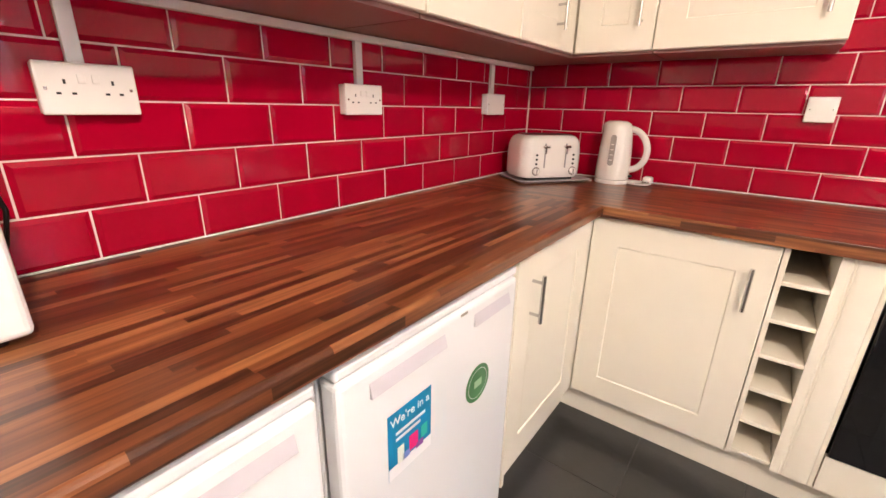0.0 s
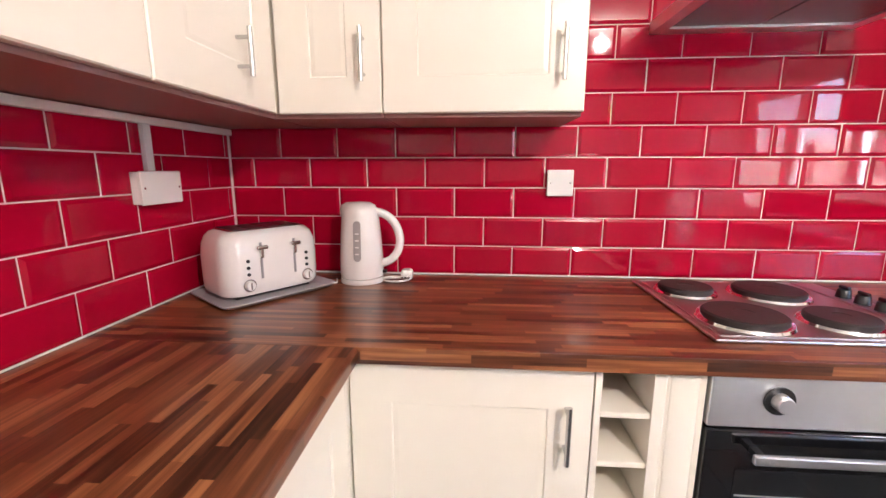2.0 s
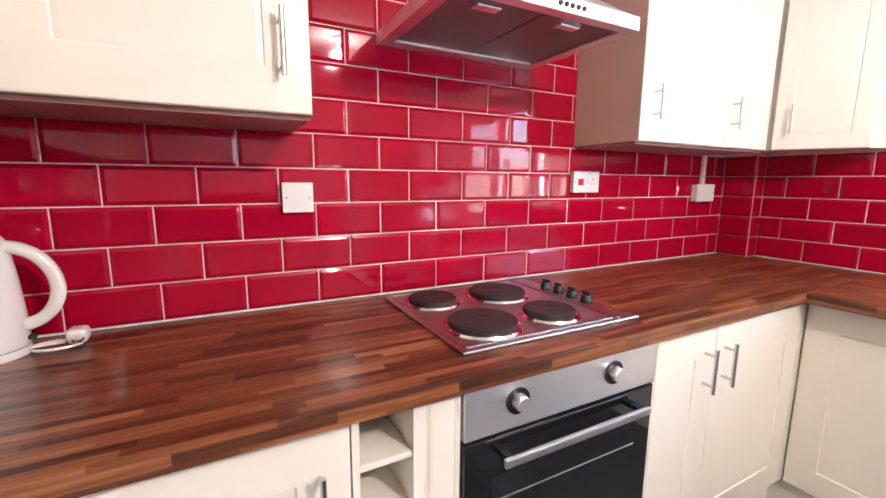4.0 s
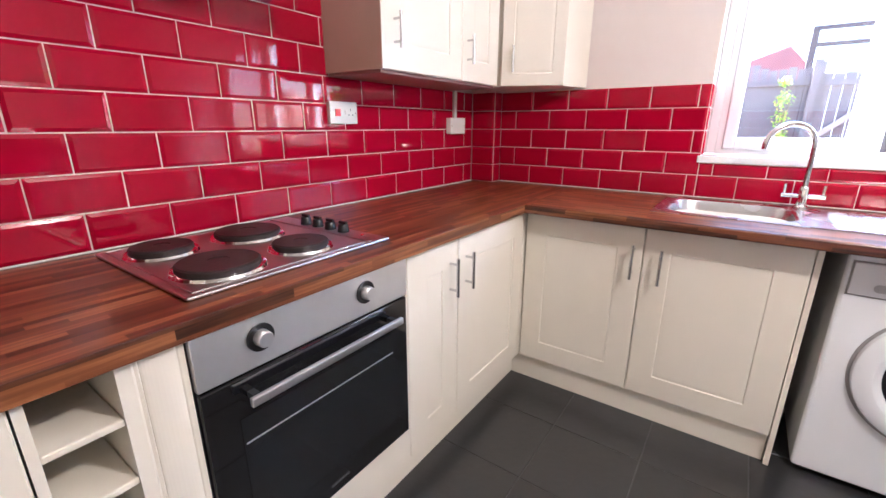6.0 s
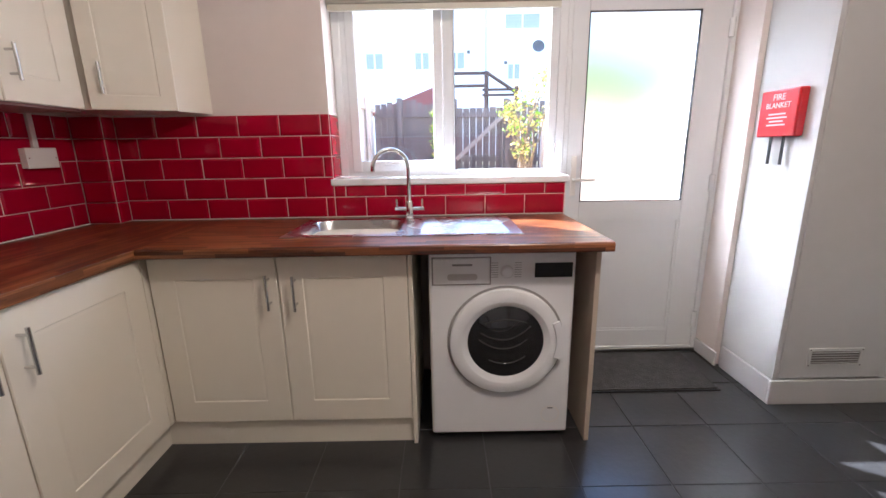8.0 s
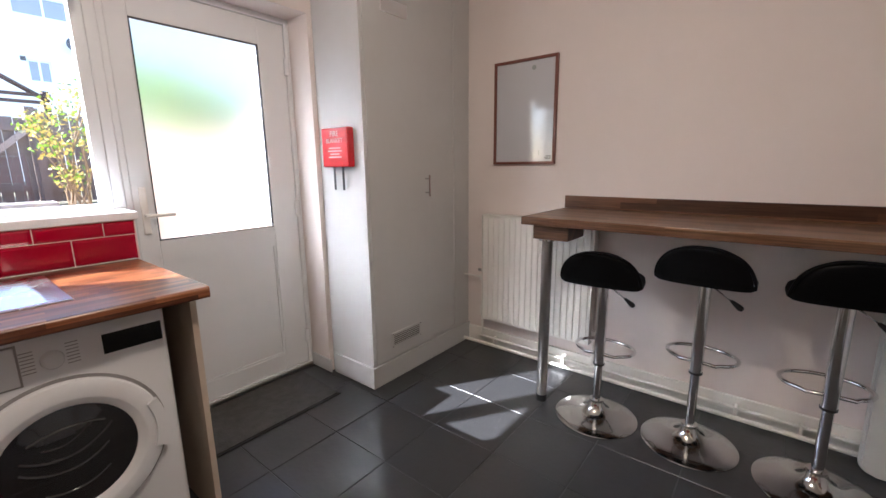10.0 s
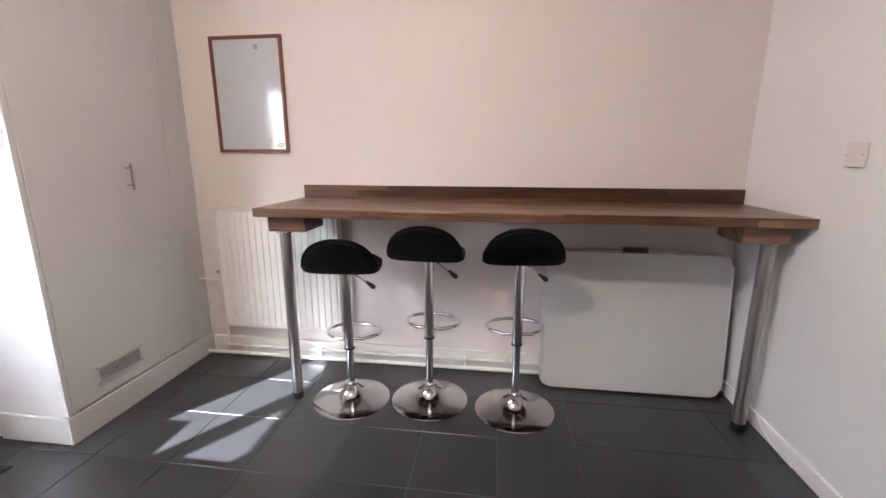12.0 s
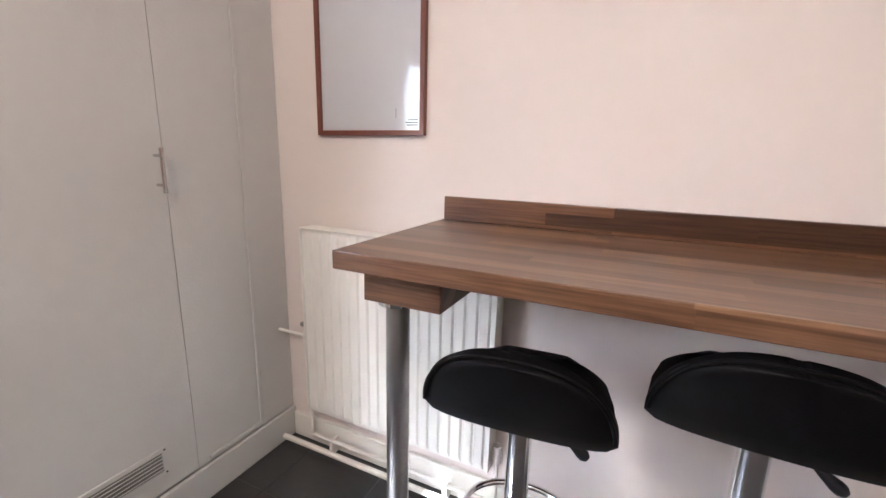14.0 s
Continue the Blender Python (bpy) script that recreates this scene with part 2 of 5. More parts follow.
def thing(name, x, y, z, label, category, group=""):
    ob = new(name)
    ob.empty_display_size = 0.1
    ob.location = (x, y, z)
    return tagged(ob, label, category, group)


def structure(name, bm, mat, label="", category=""):
    ob = part(name, bm, mat)
    return tagged(ob, label, category, kind="structure")


X, Y = Vector((1, 0, 0)), Vector((0, 1, 0))


def door_bm(u0, u1, z0, z1, face, frame_w=0.095):
    """A shaker door: a slab with a sunk panel. face(u, d, z) gives the place at u along, d out of the front."""
    b = bmesh.new()
    t, s, c = 0.020, 0.004, 0.003

    def ring(a0, a1, b0, b1, d):
        return [b.verts.new(face(u, d, z)) for u, z in ((a0, b0), (a1, b0), (a1, b1), (a0, b1))]
    fw = frame_w
    rings = [ring(u0, u1, z0, z1, -t), ring(u0, u1, z0, z1, -0.003), ring(u0 + .003, u1 - .003, z0 + .003, z1 - .003, 0),
             ring(u0 + fw, u1 - fw, z0 + fw, z1 - fw, 0), ring(u0 + fw + c, u1 - fw - c, z0 + fw + c, z1 - fw - c, -s),
             ring(u0 + fw + c + .012, u1 - fw - c - .012, z0 + fw + c + .012, z1 - fw - c - .012, -s + .001)]
    b.faces.new(rings[0])
    for p, q in zip(rings, rings[1:]):
        for k in range(4):
            j = (k + 1) % 4
            b.faces.new((p[k], p[j], q[j], q[k]))
    b.faces.new(rings[-1])
    bmesh.ops.recalc_face_normals(b, faces=b.faces[:])
    return b


def handle_bm(u, z0, z1, face):
    b = tube([face(u, 0.034, z0), face(u, 0.034, z1)], 0.006)
    for z in (z0 + 0.022, z1 - 0.022):
        tube([face(u, 0, z), face(u, 0.034, z)], 0.0045, bm=b)
    return b


def north_face(y):
    return lambda u, d, z: Vector((u, y - d, z))


def west_face(x):
    return lambda u, d, z: Vector((x + d, u, z))


def east_face(x):
    return lambda u, d, z: Vector((x - d, u, z))


def cabinet(name, label, carcass, doors, face, z0, z1, mat_body=M_CARCASS, under=None, category="kitchen cabinet"):
    """carcass: a bmesh; doors: rows of u0, u1, handle u or None, handle z0, z1."""
    bb = [v.co.copy() for v in carcass.verts]
    lo = Vector([min(c[k] for c in bb) for k in range(3)])
    hi = Vector([max(c[k] for c in bb) for k in range(3)])
    root = thing(name, (lo.x + hi.x) / 2, (lo.y + hi.y) / 2, lo.z, label, category)
    part("body", carcass, mat_body, root)
    for u0, u1, hu, h0, h1 in doors:
        c = face((u0 + u1) / 2, 0, z0)
        d = part("door", door_bm(u0, u1, z0, z1, face), M_CREAM, root, at=c)
        if hu is not None:
            part("handle", handle_bm(hu, h0, h1, face), M_NICKEL, d, "satin nickel bar handle")
    return root


# ---- large structure ----
RX, RY, RZ = 3.50, 4.331, 2.42
WX = 0.006
floor = structure("floor", box(-0.2, 3.8, -0.2, 4.5, -0.12, -0.004), M_FLOORGROUT, "dark slate-effect tiled kitchen floor with pale grout", "floor")
ceiling = structure("ceiling", box(-0.2, 3.8, -0.2, 4.6, RZ, RZ + 0.12), M_CEIL, "plain white painted ceiling", "ceiling")
wall_w = structure("wall_west", box(-0.2, WX, 1.690, 4.5, -0.1, RZ), M_WALL, "cream wall with red tiled splashback over the worktop", "wall")
SX = 0.028
structure("wall_west", box(-0.2, SX, -0.2, 1.6898, -0.1, RZ), M_WHITEWALL, "plain white painted wall beside the breakfast bar", "wall")
wall_n = structure("wall_north", box(WX, 3.8, RY, RY + 0.2, -0.1, RZ), M_WALL, "wall covered in red brick-bond tiles behind the hob", "wall")
wall_s = structure("wall_south", box(SX, 3.8, -0.2, 0.0, -0.1, RZ), M_WALL, "plain cream painted wall above the breakfast bar", "wall")
OY0, OY1, WY1, SILL, HEAD = 0.975, 1.885, 3.09, 1.065, 2.085
eb = box(RX, 3.72, WY1, RY, -0.1, RZ)
box(RX, 3.72, OY1, WY1, -0.1, SILL, bm=eb)
box(RX, 3.72, OY0, WY1, HEAD, RZ, bm=eb)
box(RX, 3.72, 0.0, OY0, -0.1, RZ, bm=eb)
wall_e = structure("wall_east", eb, M_WALL, "cream wall with white window, back door and red tile splashback", "wall")
chase = structure("boxing", box(3.415, RX, 4.170, RY, 0.90, 1.44), M_GROUT, "tiled pipe boxing in the corner over the worktop", "boxing")

# ---- worktop ----
def worktop(name, pts, mat, label, nose):
    """A slab over a plan, its front edge well rounded."""
    b = bmesh.new()
    lo = [b.verts.new((x, y, 0.862)) for x, y in pts]
    hi = [b.verts.new((x, y, 0.900)) for x, y in pts]
    b.faces.new(lo[::-1]); b.faces.new(hi)
    for k in range(len(pts)):
        j = (k + 1) % len(pts)
        b.faces.new((lo[k], lo[j], hi[j], hi[k]))
    edges = [e for e in b.edges if all(nose(v.co) for v in e.verts) and abs(e.verts[0].co.z - e.verts[1].co.z) < 1e-4]
    bmesh.ops.bevel(b, geom=edges, offset=0.009, segments=4, affect="EDGES", profile=0.5)
    cx, cy = sum(p[0] for p in pts) / len(pts), sum(p[1] for p in pts) / len(pts)
    ob = part(name, b, mat, at=(cx, cy, 0.862))
    return tagged(ob, label, "worktop")


CW, CN, CE, CEND = 0.653, 3.668, 2.80, 1.895
worktop("worktop", [(WX + .001, 1.70), (CW, 1.70), (CW, CN), (WX + .001, CN)], M_WT_Y, "glossy walnut block-effect worktop over the fridges", lambda c: c.x > CW - 1e-3)
worktop("worktop", [(WX + .001, CN + .0008), (CW, CN + .0008), (CW, CN), (CE, CN), (CE, CN + .0008), (RX - .001, CN + .0008), (RX - .001, RY - .001), (WX + .001, RY - .001)], M_WT_X, "glossy walnut block-effect worktop under the red tiles", lambda c: c.y < CN + 5e-4 and CW - .001 < c.x < CE + .001)
BX0, BX1, BY0, BY1 = 3.005, 3.365, 2.715, 3.150      # the bowl's hole
eb = bmesh.new()
for x0, x1, y0, y1 in ((CE, BX0, CEND, CN), (BX1, RX - .001, CEND, CN), (BX0, BX1, CEND, BY0), (BX0, BX1, BY1, CN)):
    b = bmesh.new()
    box(x0, x1, y0, y1, 0.862, 0.900, bm=b)
    edges = [e for e in b.edges if abs(e.verts[0].co.z - e.verts[1].co.z) < 1e-4 and all(v.co.x < CE + 1e-4 for v in e.verts)]
    if edges:
        bmesh.ops.bevel(b, geom=edges, offset=0.009, segments=4, affect="EDGES", profile=0.5)
    add(eb, b)
tagged(part("worktop", eb, M_WT_Y, at=(3.15, 2.8, 0.862)), "glossy walnut block-effect worktop round the steel sink", "worktop")

# white sealant where the worktop meets the tiles
sl = thing("sealant", 0.05, 4.3, 0.9, "white silicone sealant along the back of the worktop", "sealant")
for a in ((0.0135, 0.0175, 1.72, 4.3135), (0.0135, 3.406, 4.3145, 4.3185), (3.4875, 3.4915, 1.90, 4.158)):
    part("sealant_bead", box(*a, 0.9004, 0.9050, 0.0012, 1), M_PLASTIC, sl)

# ---- wall cabinets ----
UZ, UT = 1.430, 2.16
UW, UN = 0.345, 4.022                                  # fronts of the cabinets on the west and north walls


def wall_cabinet(label, x0, x1, y0, y1, doors, face, body=M_CREAM):
    b = box(x0, x1, y0, y1, UZ + .004, UT)
    root = cabinet("wall_cabinet", label, b, doors, face, UZ, UT, body)
    part("underside", box(x0 + .002, x1 - .002, y0 + .002, y1 - .002, UZ - .010, UZ + .003), M_UNDER, root, "underside panel, its shade put into the darker brown")
    return root


wall_cabinet("cream shaker wall cabinet with a bar handle over the worktop corner", WX + .001, UW - .021, 3.08, RY - .001, [(3.084, 3.56, None, 0, 0), (3.564, UN - .006, 3.838, 1.492, 1.60)], west_face(UW))
wall_cabinet("cream shaker wall cabinet over the fridges", WX + .001, UW - .021, 2.20, 3.078, [(2.204, 2.636, 2.60, 1.50, 1.66), (2.640, 3.076, 2.68, 1.50, 1.66)], west_face(UW))
wall_cabinet("cream shaker wall cabinet above the microwave", WX + .001, UW - .021, 1.30, 2.198, [(1.304, 1.746, 1.71, 1.50, 1.66), (1.750, 2.196, 1.79, 1.50, 1.66)], west_face(UW))
wall_cabinet("narrow cream shaker wall cabinet above the toaster", UW - .019, 0.6435, UN + .021, RY - .001, [(UW + .004, 0.642, 0.595, 1.508, 1.643)], north_face(UN))
wall_cabinet("cream shaker wall cabinet above the kettle", 0.6445, 1.186, UN + .021, RY - .001, [(0.646, 1.186, 1.124, 1.503, 1.641)], north_face(UN))
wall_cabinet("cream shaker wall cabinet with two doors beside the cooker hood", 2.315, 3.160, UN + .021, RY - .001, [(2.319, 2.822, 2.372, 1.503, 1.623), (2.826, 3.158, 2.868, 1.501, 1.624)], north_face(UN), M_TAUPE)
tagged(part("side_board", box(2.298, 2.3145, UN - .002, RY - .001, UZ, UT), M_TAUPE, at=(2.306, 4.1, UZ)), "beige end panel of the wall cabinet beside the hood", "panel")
tagged(part("edge_trim", box(2.298, 2.3145, UN - .006, UN - .0025, UZ, UT), M_CREAM, at=(2.306, 4.018, UZ)), "cream front edge strip of the end panel", "panel")
ang = thing("wall_cabinet", 3.30, 4.0, UZ, "small cream wall cabinet in the corner beside the window", "kitchen cabinet")
P0, P1, P2 = Vector((3.168, 4.012)), Vector((3.315, 3.722)), Vector((3.498, 3.668))
part("body", prism([(3.185, 4.02), (3.330, 3.735), tuple(P2), (3.498, 4.165), (3.185, 4.165)], UZ, UT), M_CREAM, ang)
dv = (P1 - P0).normalized()
nv = Vector((-dv.y, dv.x)) * -1 if Vector((-dv.y, dv.x)).x > 0 else Vector((-dv.y, dv.x))


def angled_face(u, d, z):
    p = P0 + dv * u + nv * d
    return Vector((p.x, p.y, z))


ad = part("door", door_bm(0.004, (P1 - P0).length - .004, UZ, UT, angled_face, 0.06), M_CREAM, ang, at=(3.24, 3.86, UZ))
part("handle", handle_bm(0.062, 1.493, 1.617, angled_face), M_NICKEL, ad, "satin nickel bar handle")

# ---- base cabinets ----
FW, FN, FE = 0.620, 3.690, 2.872                       # fronts of the doors
KZ = 0.125                                             # plinth
DT = 0.855
cabinet("base_cabinet", "cream shaker base cabinet beside the fridge", box(WX + .02, FW - .021, 3.122, RY - .03, KZ, 0.860), [(3.126, 3.668, 3.222, 0.634, 0.780)], west_face(FW), KZ, DT)
tagged(part("end_panel", box(WX + .02, FW + .012, 3.106, 3.120, 0.10, 0.861), M_CREAM, at=(0.3, 3.113, 0.1)), "cream end panel beside the fridge", "panel")
cabinet("base_cabinet", "cream shaker corner base cabinet below the kettle", box(FW + .001, 1.164, FN + .021, RY - .03, KZ, 0.860), [(FW + .003, 1.163, 1.106, 0.648, 0.785)], north_face(FN), KZ, DT)

tagged(part("corner_post", box(FW - .020, FW - .001, 3.6695, FN + .018, KZ, 0.861), M_CREAM, at=(0.61, 3.68, KZ)), "cream corner filler strip between the cabinets", "panel")

rack = thing("wine_rack", 1.228, 4.0, KZ, "open cream wine rack with six shelves between the cabinets", "wine rack")
part("side_panel", box(1.166, 1.180, FN, RY - .03, KZ, 0.861), M_CREAM, rack)
part("side_panel", box(1.288, 1.304, FN, RY - .03, KZ, 0.861), M_CREAM, rack)
part("back_panel", box(1.180, 1.288, RY - .04, RY - .03, KZ, 0.861), M_CREAM, rack)
for k in range(6):
    z = 0.756 - 0.1215 * k
    part("shelf", box(1.180, 1.288, FN + .004, RY - .041, z - .014, z, 0.003), M_CREAM, rack, at=(1.228, 4.0, z))
b = bmesh.new()
prof = [(1.304, FN), (1.311, FN), (1.315, FN + .003), (1.320, FN + .001)] + [(1.352 + 0.030 * math.sin(radians(a)), FN + .004 - 0.006 * math.cos(radians(a))) for a in range(-90, 91, 15)] + [(1.385, FN + .002), (1.394, FN), (1.394, RY - .03), (1.304, RY - .03)]
prism(prof, KZ, 0.861, bm=b)
col = tagged(part("pilaster", b, M_CREAM, at=(1.35, 3.9, KZ)), "cream rounded pilaster panel beside the oven", "panel")
tagged(part("end_panel", box(2.0125, 2.020, FN + .002, RY - .03, KZ, 0.861), M_CREAM, at=(2.015, 4.0, KZ)), "cream panel between oven and cabinet", "panel")
cabinet("base_cabinet", "cream shaker base cabinet with two doors and bar handles", box(2.021, 2.840, FN + .021, RY - .03, KZ, 0.860),
        [(2.022, 2.304, 2.254, 0.655, 0.795), (2.308, 2.848, 2.357, 0.655, 0.795)], north_face(FN), KZ, DT)
tagged(part("corner_post", box(2.850, FE + .018, FN + .001, FN + .019, KZ, 0.861), M_CREAM, at=(2.86, 3.70, KZ)), "cream corner filler strip between the cabinets", "panel")
cabinet("sink_cabinet", "cream shaker sink cabinet with two doors", box(FE + .021, RX - .03, 2.672, 3.70, KZ, 0.860),
        [(3.184, 3.684, 3.216, 0.64, 0.782), (2.672, 3.180, 3.113, 0.634, 0.776)], east_face(FE), KZ, DT)
tagged(part("end_panel", box(FE, RX - .03, 2.652, 2.669, 0.002, 0.861), M_CREAM, at=(3.2, 2.66, 0)), "cream end panel beside the washing machine", "panel")
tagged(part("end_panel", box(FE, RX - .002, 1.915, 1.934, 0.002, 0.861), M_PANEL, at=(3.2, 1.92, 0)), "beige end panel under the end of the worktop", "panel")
pl = box(WX + .02, 0.575, 3.122, 3.75, 0.001, KZ - .003)
tagged(part("plinth", pl, M_CREAM, at=(0.5, 3.4, 0)), "cream plinth below the base cabinets", "plinth")
tagged(part("plinth", box(0.576, FE + .03, 3.735, 3.750, 0.001, KZ - .003), M_CREAM, at=(1.7, 3.72, 0)), "long cream plinth below the base cabinets", "plinth")
tagged(part("plinth", box(FE + .022, FE + .038, 2.672, 3.734, 0.001, KZ - .003), M_CREAM, at=(2.9, 3.2, 0)), "cream plinth below the sink cabinet", "plinth")

# ---- oven ----
oven = thing("oven", 1.703, 3.95, 0.25, "built-in single oven with brushed steel fascia and black glass door", "oven")
part("body", box(1.405, 2.008, FN + .012, 4.2, 0.26, 0.855), M_BLACK, oven)
fas = part("fascia", box(1.400, 2.011, FN - .008, FN + .010, 0.741, 0.860, 0.003), M_STEEL, oven, "brushed steel control fascia")
for x in (1.536, 1.840):
    k = part("knob", lathe([(0, 0.024), (0.0155, 0.024), (0.0175, 0.022), (0.0185, 0.004), (0.0195, 0.0), (0, 0)], Matrix.Translation((x, FN - .008, 0.806)) @ pose(0, 0, 0, 90, 0, 0), 28), M_STEEL, oven, "steel oven knob")
    part("collar", lathe([(0, 0.003), (0.031, 0.004), (0.031, 0), (0, 0)], Matrix.Translation((x, FN - .008, 0.806)) @ pose(0, 0, 0, 90, 0, 0), 28), M_BLACK, k, "black collar")
b = box(1.402, 2.009, FN - .006, FN + .011, 0.252, 0.734, 0.004)
od = part("door", b, M_BLACKGLASS, oven, "black glass oven door", at=(1.7, FN, 0.252))
part("window", box(1.470, 1.945, FN - .0072, FN - .0062, 0.325, 0.640), material("dark_oven_window", (0.009, 0.010, 0.011), 0.08, coat=0.5), od, "slightly lighter oven window")
hb = box(1.480, 1.948, FN - .048, FN - .036, 0.680, 0.701, 0.003)
part("handle", hb, material("satin_aluminium", (0.66, 0.66, 0.67), 0.35, 1.0), od, "flat satin aluminium bar handle")
for x in (1.50, 1.928):
    part("handle_post", box(x - .008, x + .008, FN - .0355, FN - .0065, 0.684, 0.697), M_BLACK, od, "black handle bracket")
# strip laid on the glass front draws the shine of a shelf inside
part("rack_shine", box(1.475, 1.94, FN - .0082, FN - .0073, 0.575, 0.5785), M_STEEL, od, "thin steel strip on the glass for a shelf's shine")
part("badge", box(1.68, 1.745, FN - .0072, FN - .0062, 0.283, 0.290), M_NICKEL, od, "small grey badge")
tagged(part("oven_plinth_panel", box(1.398, 2.012, FN, FN + .018, KZ, 0.249), M_CREAM, at=(1.7, FN, KZ)), "cream panel below the oven", "panel")

# ---- hob ----
HX0, HX1, HY0, HY1 = 1.437, 2.018, 3.752, 4.262
hob = thing("hob", 1.745, 4.03, 0.9, "steel electric hob with four black hotplates and knobs", "hob")
M_HOB = material("hob_steel", (0.50, 0.47, 0.47), 0.33, 1.0, var=0.06)
b = prism([(HX0, HY0), (HX1, HY0), (HX1, HY1), (HX0, HY1)], 0.9005, 0.9095, 0.004)
part("base_plate", b, M_HOB, hob, "brushed steel hob plate")
b = prism([(HX0 + .018, HY0 + .018), (HX1 - .085, HY0 + .018), (HX1 - .085, HY1 - .018), (HX0 + .018, HY1 - .018)], 0.9095, 0.9115, 0.002)
part("rim", b, M_HOB, hob)
part("ridge", box(HX1 - .078, HX1 - .068, HY0 + .01, HY1 - .01, 0.9090, 0.9135, .002), M_HOB, hob)
for x, y, r in ((1.545, 4.125, 0.074), (1.568, 3.878, 0.092), (1.775, 4.108, 0.092), (1.790, 3.872, 0.074)):
    hp = part("hotplate", lathe([(0, 0.019), (r * .25, 0.019), (r * .27, 0.0205), (r * .95, 0.0205), (r, 0.017), (r, 0.0), (0, 0)], Matrix.Translation((x, y, 0.9115)), 48), M_IRON, hob, "black cast iron hotplate", at=(x, y, 0.9115))
    part("ring", lathe([(r + .001, 0.008), (r + .010, 0.006), (r + .014, 0.0), (r + .001, 0.0)], Matrix.Translation((x, y, 0.9115)), 48), M_CHROME, hp, "bright steel ring")
for k in range(4):
    y = 4.102 - 0.062 * k
    kb = part("knob", lathe([(0, 0.024), (0.014, 0.024), (0.016, 0.022), (0.019, 0.0), (0, 0)], Matrix.Translation((1.982, y, 0.9100)), 24), M_BLACK, hob, "black hob knob", at=(1.982, y, 0.91))
    part("grip", box(1.977, 1.987, y - .017, y + .017, 0.934, 0.944, 0.003), M_BLACK, kb)
part("indicator", lathe([(0, 0.002), (0.005, 0.002), (0.006, 0), (0, 0)], Matrix.Translation((1.985, 3.835, 0.9095)), 12), M_RED, hob, "red indicator lamp")

# ---- cooker hood ----
hood = thing("cooker_hood", 1.76, 4.1, 1.70, "brushed steel cooker hood with two filters", "cooker hood")
HZ = 1.700
ho = bmesh.new()
for x0, x1, y0, y1 in ((1.447, 2.050, 3.85, 3.885), (1.447, 2.050, 4.27, 4.3215), (1.447, 1.485, 3.885, 4.27), (2.012, 2.050, 3.885, 4.27)):
    box(x0, x1, y0, y1, HZ, HZ + .030, bm=ho)
box(1.447, 2.050, 3.85, 4.3215, HZ + .030, HZ + .036, bm=ho)
part("canopy", ho, M_STEEL, hood)
b = bmesh.new()
lo = [b.verts.new(p) for p in ((1.449, 3.855, HZ + .0362), (2.048, 3.855, HZ + .0362), (2.048, 4.324, HZ + .0362), (1.449, 4.324, HZ + .0362))]
hi = [b.verts.new(p) for p in ((1.64, 4.08, HZ + .20), (1.89, 4.08, HZ + .20), (1.89, 4.324, HZ + .20), (1.64, 4.324, HZ + .20))]
b.faces.new(lo[::-1]); b.faces.new(hi)
for k in range(4):
    b.faces.new((lo[k], lo[(k + 1) % 4], hi[(k + 1) % 4], hi[k]))
part("cover", b, M_STEEL, hood)
part("chimney", box(1.655, 1.875, 4.09, 4.324, HZ + .2005, RZ - .002), M_STEEL, hood)
M_FILTER = material("metal_mesh_filter", (0.24, 0.22, 0.22), 0.45, 0.8, var=0.2, var_scale=120, bump=0.6, bump_scale=500)
for x0, x1 in ((1.487, 1.746), (1.752, 2.010)):
    f = part("filter", box(x0, x1, 3.887, 4.268, HZ + .006, HZ + .016, 0.002), M_FILTER, hood, "grey metal mesh grease filter", at=((x0 + x1) / 2, 4.08, HZ))
    part("latch", box((x0 + x1) / 2 - .055, (x0 + x1) / 2 + .015, 3.920, 3.950, HZ + .001, HZ + .0062, 0.001), M_STEEL, f, "steel latch")
for k in range(5):
    x = 1.757 + 0.020 * k
    part("button", lathe([(0, 0.004), (0.005, 0.004), (0.006, 0), (0, 0)], Matrix.Translation((x, 3.85, HZ + .018)) @ pose(0, 0, 0, 90, 0, 0), 12), M_BLACK, hood, "small black push button")

# ---- window and back door ----
PX = 3.665                                             # inner face of the frames
win = tagged(new("window"), "white upvc casement window over the sink", "window", kind="structure")
win.location = (3.69, 2.46, 1.10)


def frame_bm(y0, y1, z0, z1, w, x0, x1, bevel=0.006, sill_w=None):
    b = bmesh.new()
    s = sill_w or w
    box(x0, x1, y0, y0 + w, z0, z1, bevel, bm=b)
    box(x0, x1, y1 - w, y1, z0, z1, bevel, bm=b)
    box(x0 + .001, x1 - .001, y0 + w, y1 - w, z0, z0 + s, bm=b)
    box(x0 + .001, x1 - .001, y0 + w, y1 - w, z1 - w, z1, bm=b)
    return b


wf_ = frame_bm(1.862, WY1 - .001, 1.10, HEAD - .001, 0.045, PX, PX + .055, sill_w=0.025)
box(PX + .0006, PX + .0544, WY1 - .0462, WY1 - .0705, 1.1252, HEAD - .0462, bm=wf_)
part("window_frame", wf_, M_UPVC, win)
part("mullion", box(PX + .001, PX + .054, 2.462, 2.514, 1.1255, HEAD - .0465), M_UPVC, win)
sb = bmesh.new()
for a in ((2.515, 2.567, 1.126, HEAD - .047), (2.967, 3.018, 1.126, HEAD - .047)):
    box(PX - .012, PX + .050, *a, 0.006, bm=sb)
for a in ((2.567, 2.967, 1.126, 1.182), (2.567, 2.967, HEAD - .090, HEAD - .047)):
    box(PX - .011, PX + .049, *a, bm=sb)
sash = part("sash", sb, M_UPVC, win, "opening white upvc sash", at=(3.69, 2.77, 1.126))
